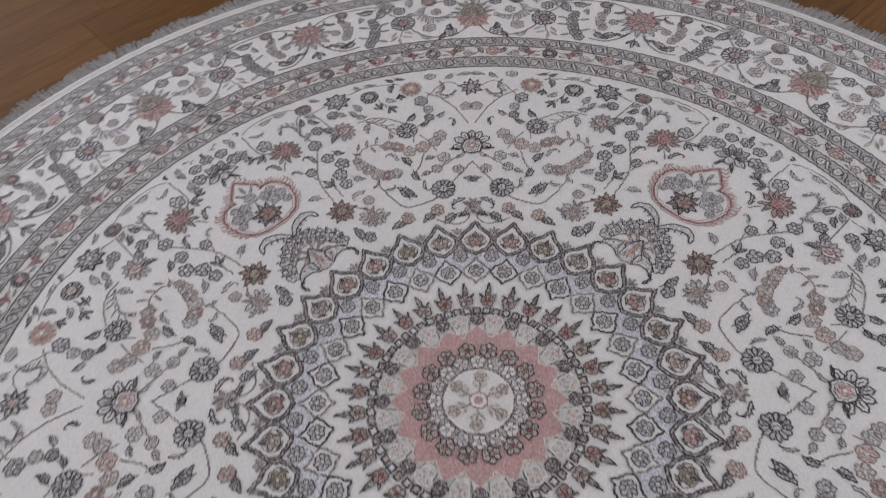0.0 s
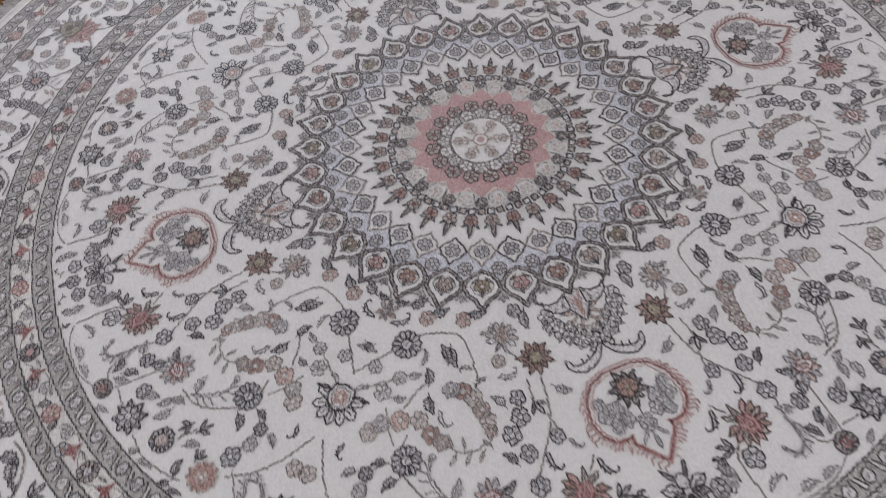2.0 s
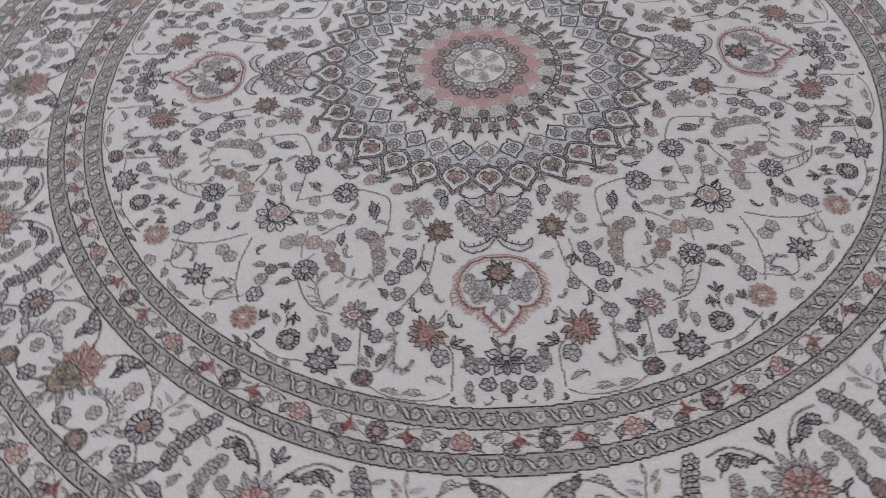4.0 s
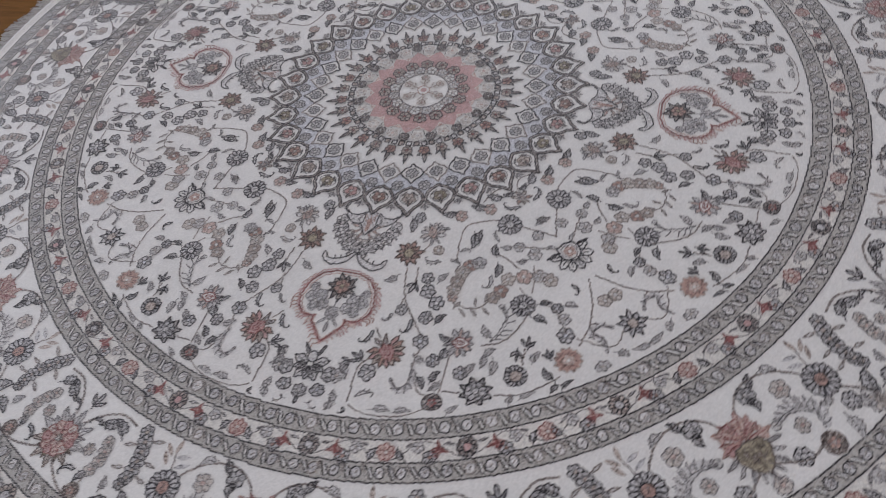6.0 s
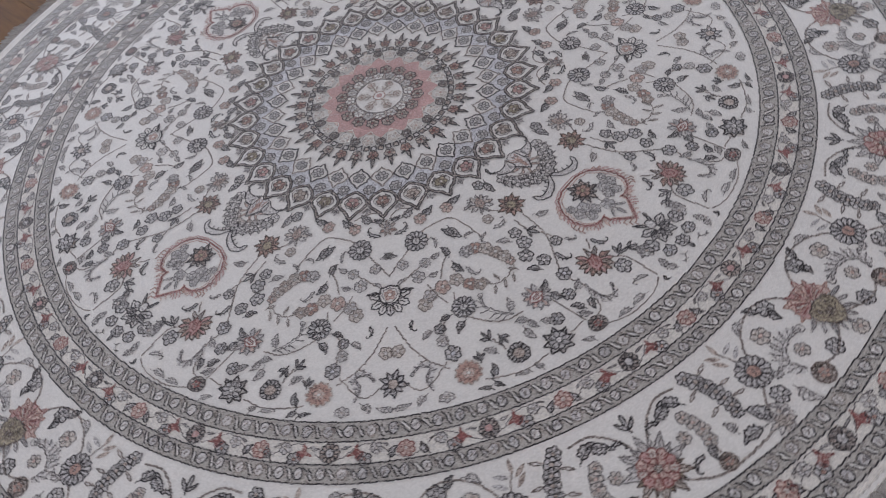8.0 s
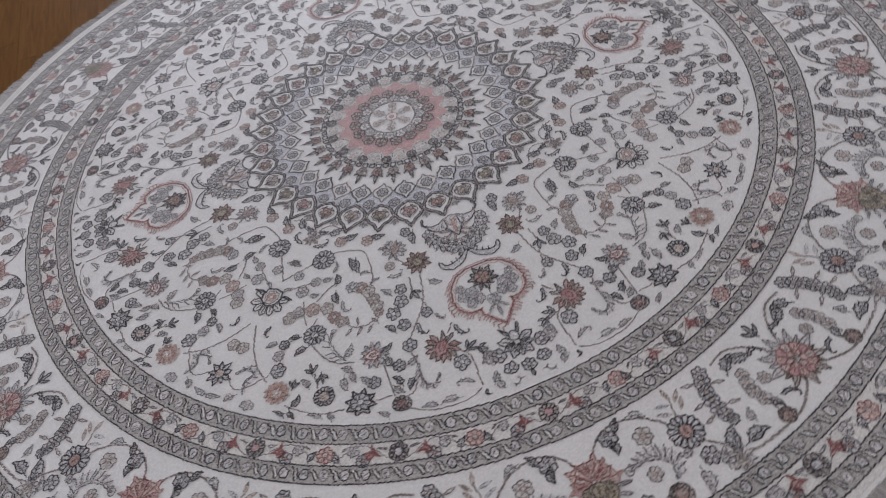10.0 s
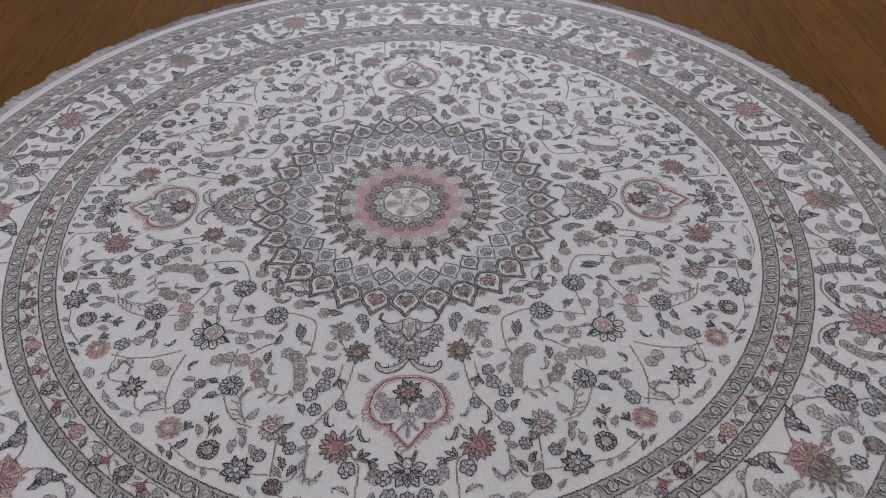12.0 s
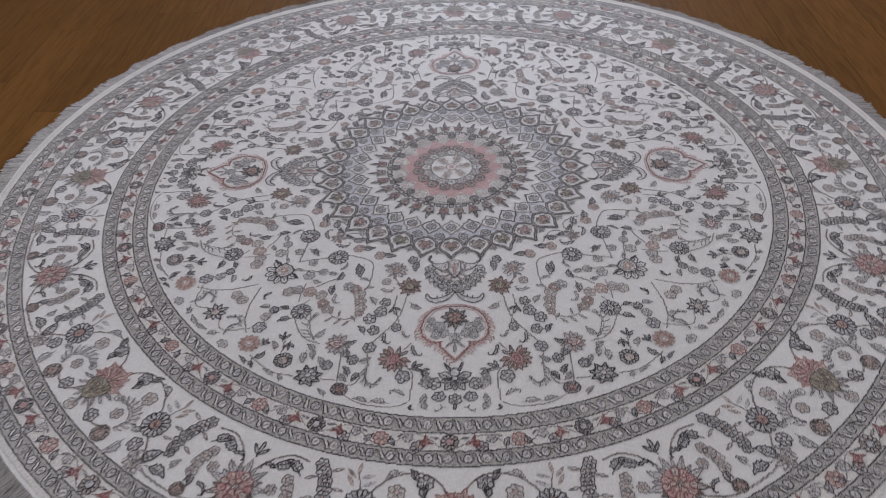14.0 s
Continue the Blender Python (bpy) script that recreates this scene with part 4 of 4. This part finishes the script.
each("leaf", plump_leaf, [(0.871, 19.6, 0.0133, 134), (0.790, 22.5, 0.0118, 131), (0.757, 15.5, 0.0120, -127), (0.837, 4.7, 0.0125, -165), (0.861, 4.2, 0.0125, -10), (0.797, 31.3, 0.0118, 128), (0.814, 17.5, 0.0118, -56), (0.585, 20.1, 0.0129, 126), (0.726, 39.3, 0.0118, 55), (0.866, 13.6, 0.0150, 95), (0.862, 11.0, 0.0160, 80)], label="pale grey leaf", fill="pale", edge="soft", w=0.0026)
each("curl", hook, [(0.688, 13.5, 0.0165, -56), (0.712, 7.2, 0.0165, -62), (0.457, 41.0, 0.0180, -150), (0.415, 8.8, 0.0120, -31)], label="dark hooked leaf", fill="grey", w=0.0030)
each("curl", hook, [(0.513, 33.8, 0.0140, 150), (0.616, 28.4, 0.0155, -64), (0.458, 21.4, 0.0140, -147), (0.828, 8.6, 0.0160, 80), (0.552, 23.0, 0.0125, 20), (0.528, 25.6, 0.0110, 60)], label="pale hooked leaf", edge="soft", w=0.0026)
each("bud", bud, [(0.766, 31.1, 0.0165, 152), (0.783, 29.0, 0.0145, -28), (0.600, 14.0, 0.0175, -30), (0.755, 6.5, 0.0185, -119), (0.768, 5.0, 0.0140, -58), (0.800, 33.0, 0.0130, -179)], label="dark-outlined bud", fill="grey", w=0.0028)
spread("plume", lambda s: crescent(s, ((0.746, 26.0), (0.730, 27.9), (0.703, 29.6), (0.676, 29.3)), 0.024, "ivory", side=-1, teeth=7), field, "pale grey curved plume")
spread("plume", lambda s: crescent(s, ((0.765, 14.6), (0.790, 14.6), (0.812, 13.9), (0.816, 12.6), (0.798, 11.8)), 0.017, side=1), field, "pale grey curved plume")
spread("plume", lambda s: crescent(s, ((0.842, 39.8), (0.816, 40.4), (0.794, 39.6), (0.786, 41.2), (0.800, 42.4)), 0.016, side=1), field, "pale grey curved plume")


def stems(*paths, w=0.0034):
    def draw(s):
        for pts in paths:
            vine(s, pts, w, "umber")
    spread("vine", draw, field, "thin grey-brown vine stems")


# from the medallion outward
stems(((0.516, 40.2), (0.545, 43.0), (0.574, 45.0)), ((0.475, 35.8), (0.465, 28.2), (0.494, 25.1), (0.526, 23.9), (0.545, 23.4)), ((0.420, 34.4), (0.402, 40.7), (0.424, 44.4)), ((0.475, 19.7), (0.505, 16.7), (0.521, 14.4)))
stems(((0.553, 15.0), (0.586, 14.5), (0.605, 15.1)), ((0.552, 12.5), (0.590, 12.3), (0.632, 12.8), (0.681, 14.7), (0.715, 15.9)), ((0.614, 12.7), (0.645, 12.0)), ((0.593, 42.3), (0.575, 40.1), (0.562, 37.6)), ((0.609, 34.9), (0.571, 33.3), (0.556, 31.9)))
stems(((0.705, 33.0), (0.722, 31.4), (0.742, 29.1), (0.750, 27.0), (0.748, 24.5)), ((0.805, 37.2), (0.778, 39.9), (0.745, 42.0), (0.690, 44.4)), ((0.850, 33.2), (0.858, 30.4), (0.862, 27.8), (0.850, 24.8)))
stems(((0.751, 20.0), (0.782, 19.3), (0.828, 18.0)), ((0.833, 20.6), (0.826, 18.5)), ((0.775, 30.4), (0.804, 29.2)), ((0.712, 9.4), (0.690, 8.3)), ((0.752, 9.4), (0.758, 8.2), (0.775, 7.0), (0.802, 6.7), (0.847, 6.6)), ((0.735, 15.7), (0.769, 14.8), (0.818, 15.3), (0.832, 16.3)), ((0.860, 16.2), (0.880, 13.5), (0.876, 9.3), (0.852, 6.8)))
stems(((0.790, 37.4), (0.835, 41.0), (0.812, 43.6)), ((0.776, 40.0), (0.786, 42.0)), ((0.700, 36.0), (0.728, 36.8), (0.780, 36.4)), w=0.0028)

SPRIGS = (
    ("sprig", spray, "pale leafy sprig", {"fill": "pale", "n": 2}),
    ("leaf", plump_leaf, "pale grey leaf", {"fill": "pale", "edge": "soft", "w": 0.0026}),
    ("curl", hook, "pale hooked leaf", {"fill": "pale", "edge": "soft", "w": 0.0026}),
    ("small_flower", tuft, "small pale taupe flower", {"n": 5, "fill": "sand", "edge": "umber", "core": "pale", "w": 0.0024}),
    ("leaf", plump_leaf, "curved dark-outlined leaf", {"fill": "grey", "w": 0.0026}),
    ("curl", hook, "dark hooked leaf", {"fill": "grey", "w": 0.0028}),
)
strew(field, 0.430, 0.872, 4, 0.0165, 320, 21, SPRIGS)
strew(field, 0.425, 0.878, 4, 0.0120, 620, 22, SPRIGS)

# ---- main border ----
each("border_rosette", rosette, [(1.094, 9.7, 0.0325, 0)], border, "round dark-petalled border flower", 8, n=15, fill="grey", core="rust", eye=0.38)


def red_rosette(s):
    p = Pen(s, 1.126, 22.5)
    for k in range(18):
        a = 20 * k
        back = 90 < a < 270
        q = p.sub(0, 0, (0.062 if k % 2 else 0.050) * (1.06 if back else 0.94), a)
        pts = [(0.4, 0), (0.6, 0.12), (0.8, 0.10), (1, 0.03), (0.8, -0.06), (0.6, -0.12)]
        q.fill(pts, "pale" if back else ("olive", "sand")[k % 2], 1)
        q.line(pts, 0.003, "soft" if back else "brown", 2, True)
        q.line([(0.5, 0), (0.85, 0.02)], 0.0022, "soft" if back else "brown", 3)
    p.fill(circle(0, 0, 0.034, 20), "peach", 3)
    for k in range(11):
        a = math.pi * 2 * k / 11
        c = circle(0.0265 * math.cos(a), 0.0265 * math.sin(a), 0.0092, 8)
        p.fill(c, ("rose", "peach", "sand")[k % 3], 4)
        p.line(c, 0.003, "red", 5, True)
        p.line([(0.022 * math.cos(a), 0.022 * math.sin(a)), (0.030 * math.cos(a), 0.030 * math.sin(a))], 0.0024, "red", 6)
    for k in range(6):
        a = math.pi * 2 * (k + 0.5) / 6
        leaf(p.sub(0.013 * math.cos(a), 0.013 * math.sin(a), 0.0062, math.degrees(a), 4), "rose", "red", 0.0, 0.0024)
    flower(p.sub(0, 0, 0.0075, 0, 6), 5, "ivory", "brown", "sand", 0.0022)


spread("red_rosette", red_rosette, border, "large brick-red rosette with ragged petals", 8, False)


def border_palmette(s):
    p = Pen(s, 1.098, 0)
    for k in range(9):
        a = 180 + (k - 4) * 23
        q = p.sub(-0.002, 0, (0.052, 0.040, 0.047)[k % 3], a)
        pts = [(0.1, 0.05), (0.5, 0.17), (0.72, 0.24), (0.80, 0.10), (1.06, 0.03), (0.84, -0.08), (0.76, -0.24), (0.5, -0.17), (0.1, -0.05)]
        q.fill(pts, ("peach", "rose", "sand")[k * 2 % 3], 1)
        q.line(pts, 0.003, "red" if k % 2 else "rust", 2, True)
        q.line([(0.45, 0), (0.85, 0.0)], 0.0022, "red", 3)
    body = [(0.0, 0.0), (0.002, 0.022), (0.014, 0.031), (0.026, 0.030), (0.036, 0.025), (0.050, 0.016), (0.060, 0.0)]
    body = body + [(x, -y) for x, y in body[-2:0:-1]]
    p.fill(body, "olive", 3)
    p.line(body, 0.003, "brown", 4, True)
    for y in (-0.020, -0.010, 0.0, 0.010, 0.020):
        p.line([(0.006, y * 1.1), (0.030, y), (0.050 - abs(y) * 0.8, y * 0.45)], 0.0022, "brown", 5)
    for x, y in ((0.016, 0.015), (0.016, -0.015), (0.030, 0.005), (0.030, -0.005)):
        leaf(p.sub(x, y, 0.007, 0, 4), "sand", "brown", 0.1, 0.0022)
    for k in range(9):
        a = (k - 4) * 20
        leaf(p.sub(0.010 + 0.052 * math.cos(radians(a)), 0.044 * math.sin(radians(a)), 0.0125 if k % 2 else 0.015, a, 1), ("grey", "pale")[k % 2], "soft", 0.15, 0.0026)


spread("border_palmette", border_palmette, border, "pink and olive border palmette", 8, False)


def chain(s):
    """Dark blooms packed into a long spike, with loops for leaves."""
    for r, a, k in ((1.026, 15.0, 0.0135), (1.043, 14.4, 0.0150), (1.060, 14.0, 0.0145), (1.077, 13.7, 0.0150), (1.094, 13.6, 0.0140), (1.110, 13.6, 0.0135), (1.124, 13.8, 0.0110)):
        tuft(Pen(s, r, a, k, 25), 6, "grey", "dark", "taupe", 0.0026)
    for r, a, way in ((1.102, 12.2, -84), (1.059, 15.6, 59), (1.030, 13.0, -114), (1.103, 15.2, 67), (1.072, 12.3, -90)):
        leaf(Pen(s, r, a, 0.0115, way), "pale", "umber", 0.1, 0.0028)


def pale_chain(s):
    for r, a, k in ((1.078, 17.8, 0.0120), (1.094, 17.4, 0.0130), (1.112, 17.2, 0.0130), (1.132, 17.3, 0.0125)):
        tuft(Pen(s, r, a, k), 5, "sand", "soft", "peach", 0.0026)
    plump_leaf(Pen(s, 1.152, 17.7, 0.0135, 20), "grey", "dark", 0.0028)


def grey_sprig(s):
    """Five soft leaves on a stem that leaves the rosette towards the guard."""
    vine(s, ((1.066, 9.9), (1.045, 10.3), (1.026, 10.6)), 0.003, "umber")
    for r, a, way in ((1.050, 11.4, 130), (1.048, 9.3, -130), (1.034, 11.5, 120), (1.032, 9.6, -120), (1.020, 10.8, 170)):
        q = Pen(s, r, a, 0.0150, way)
        q.fill([(x - 1, y) for x, y in blade(2.0, 0.62, 0.35)], "taupe" if a > 10.5 else "grey", 1)


spread("flower_chain", chain, border, "dark spike of small grey flowers", 8)
spread("flower_chain", pale_chain, border, "chain of small pale flowers", 8)
spread("sprig", grey_sprig, border, "soft grey leafy sprig", 8)
each("border_flower", disc_flower, [(1.178, 5.8, 0.0215, 0), (1.178, 17.4, 0.0165, 0)], border, "round brown border flower", 8, fill="umber", edge="brown", core="rust", n=9)
spread("plume", lambda s: crescent(s, ((1.155, 6.4), (1.128, 7.0), (1.106, 6.3), (1.097, 4.8), (1.104, 3.2)), 0.034, side=-1, teeth=12), border, "grey toothed plume", 8)
each("small_flower", tuft, [(1.036, 3.2, 0.0165, 0), (1.166, 3.0, 0.0160, 0), (1.150, 9.9, 0.0160, 0)], border, "small dark border flower", 8, n=6, w=0.0030)
each("small_flower", tuft, [(1.061, 6.2, 0.0175, 0), (1.128, 5.0, 0.0135, 0), (1.182, 0.0, 0.0150, 0), (1.107, 19.0, 0.0120, 0)], border, "small pale border flower", 8, n=6, fill="sand", edge="soft", core="peach", w=0.0026)
each("leaf", plump_leaf, [(1.046, 19.0, 0.019, -122), (1.046, 17.9, 0.019, 122), (1.056, 3.2, 0.0140, -1), (1.150, 12.6, 0.0220, 149), (1.170, 14.3, 0.0210, 87), (1.020, 4.6, 0.0130, 148)], border, "dark grey border leaf", 8, w=0.0032)
each("leaf", plump_leaf, [(1.182, 8.2, 0.0190, -17), (1.165, 10.9, 0.0160, 149), (1.123, 8.4, 0.0130, -96), (1.024, 6.8, 0.0140, 60)], border, "pale grey border leaf", 8, fill="pale", edge="soft", w=0.0028)
each("palmette", lotus, [(1.184, 11.6, 0.0270, -29)], border, "pale taupe palmette", 8, petals=("sand", "pale"), edge="soft", heart="sand", n=7, rim="umber", w=0.0026)
each("bud", bud, [(1.034, 22.5, 0.0210, 180)], border, "dark border bud", 8, fill="grey", w=0.0032)
each("curl", hook, [(1.156, 19.4, 0.0165, 30), (1.062, 20.6, 0.0150, 60)], border, "dark hooked leaf", 8, fill="grey")


def border_vines(s):
    for pts in (
        ((1.070, 0.6), (1.030, 2.0), (1.016, 4.4), (1.030, 7.0), (1.064, 8.8)),
        ((1.120, 10.2), (1.152, 11.6), (1.180, 12.2), (1.188, 15.0), (1.188, 18.4), (1.170, 20.6), (1.150, 21.8)),
        ((1.028, 16.4), (1.024, 18.4), (1.040, 20.2), (1.076, 21.7)),
        ((1.158, 6.2), (1.176, 3.6), (1.150, 0.8)),
        ((1.132, 17.3), (1.160, 17.4)),
    ):
        vine(s, pts, 0.0042, "umber")


spread("vine", border_vines, border, "grey vine stems", 8)
strew(border, 1.014, 1.186, 8, 0.019, 500, 23, SPRIGS[:5])
strew(border, 1.014, 1.190, 8, 0.0130, 600, 24, SPRIGS)


# ---- fringe: short cotton tassels round the rim ----
def tassels(first, last, seed):
    """Strands lie outward on the floor, dense, uneven and slightly matted."""
    rnd = random.Random(seed)
    vs, fs = [], []
    a = first
    while a < last:
        slow = 8 * math.sin(a * 0.31 + 1.0) + 5 * math.sin(a * 1.7)
        lean, long = slow + rnd.gauss(0, 4), 0.060 + 0.007 * math.sin(a * 0.9) + rnd.uniform(-0.008, 0.006)
        for k in range(6):
            aa = a + (k - 2.5) * 0.035
            r0, w0 = RIM - 0.005, 0.0013
            c, s = math.cos(radians(aa)), math.sin(radians(aa))
            ln = radians(aa + lean + (k - 2.5) * 2.5 + rnd.uniform(-5, 5))
            n0 = len(vs)
            L = long * rnd.uniform(0.75, 1.05)
            kink = rnd.uniform(-0.004, 0.004)
            for j in range(5):
                t = j / 4
                x = r0 * c + math.cos(ln) * L * t - s * kink * math.sin(3 * t)
                y = r0 * s + math.sin(ln) * L * t + c * kink * math.sin(3 * t)
                z = 0.0070 * (1 - t) ** 1.5 + 0.0018 + rnd.uniform(0, 0.0022)
                w = w0 * (1.15 - 0.5 * t)
                vs += [(x - s * w, y + c * w, z - 0.0012), (x, y, z + 0.0010), (x + s * w, y - c * w, z - 0.0012)]
            for j in range(4):
                b = n0 + 3 * j
                fs += [(b, b + 1, b + 4, b + 3), (b + 1, b + 2, b + 5, b + 4), (b + 2, b, b + 3, b + 5)]
        a += rnd.uniform(0.17, 0.23)
    me = bpy.data.meshes.new("fringe")
    me.from_pydata(vs, [], fs)
    me.materials.append(FRINGE)
    return me


for k in range(8):
    fr = part("fringe", tassels(45 * k, 45 * k + 45, 20 + k), carpet, "short matted off-white cotton fringe", drift=(0.011, -0.018))
    fr["kind"] = "stuff"

# ---- floor boards, 0.19 m wide, in staggered lengths ----
def boards():
    rnd = random.Random(8)
    width, gap = 0.19, 0.0004
    shared = {}
    y0 = -ROOM_Y
    x = -ROOM_X - 0.07
    while x < ROOM_X - 0.01:
        y = y0 - rnd.uniform(0, 1.2)
        while y < ROOM_Y:
            long = rnd.choice((1.2, 1.5, 1.8))
            lo, hi = max(y, y0), min(y + long, ROOM_Y)
            w = min(width, ROOM_X - x)
            key = (round(hi - lo, 3), round(w, 3))
            if hi - lo > 0.02:
                if key not in shared:
                    bm = bmesh.new()
                    bmesh.ops.create_cube(bm, size=1)
                    for v in bm.verts:
                        top = v.co.z > 0
                        ins = gap / 2 + (0.0004 if top else 0)
                        v.co = Vector((v.co.x * (key[1] - 2 * ins), v.co.y * (key[0] - 2 * ins), 0 if top else -0.0118))
                    me = bpy.data.meshes.new("board")
                    bm.to_mesh(me)
                    bm.free()
                    me.materials.append(WOOD)
                    shared[key] = me
                ob = new("board", shared[key])
                ob.location = (x + w / 2, (lo + hi) / 2, 0)
                ob.parent = floor
            y += long
        x += width


boards()
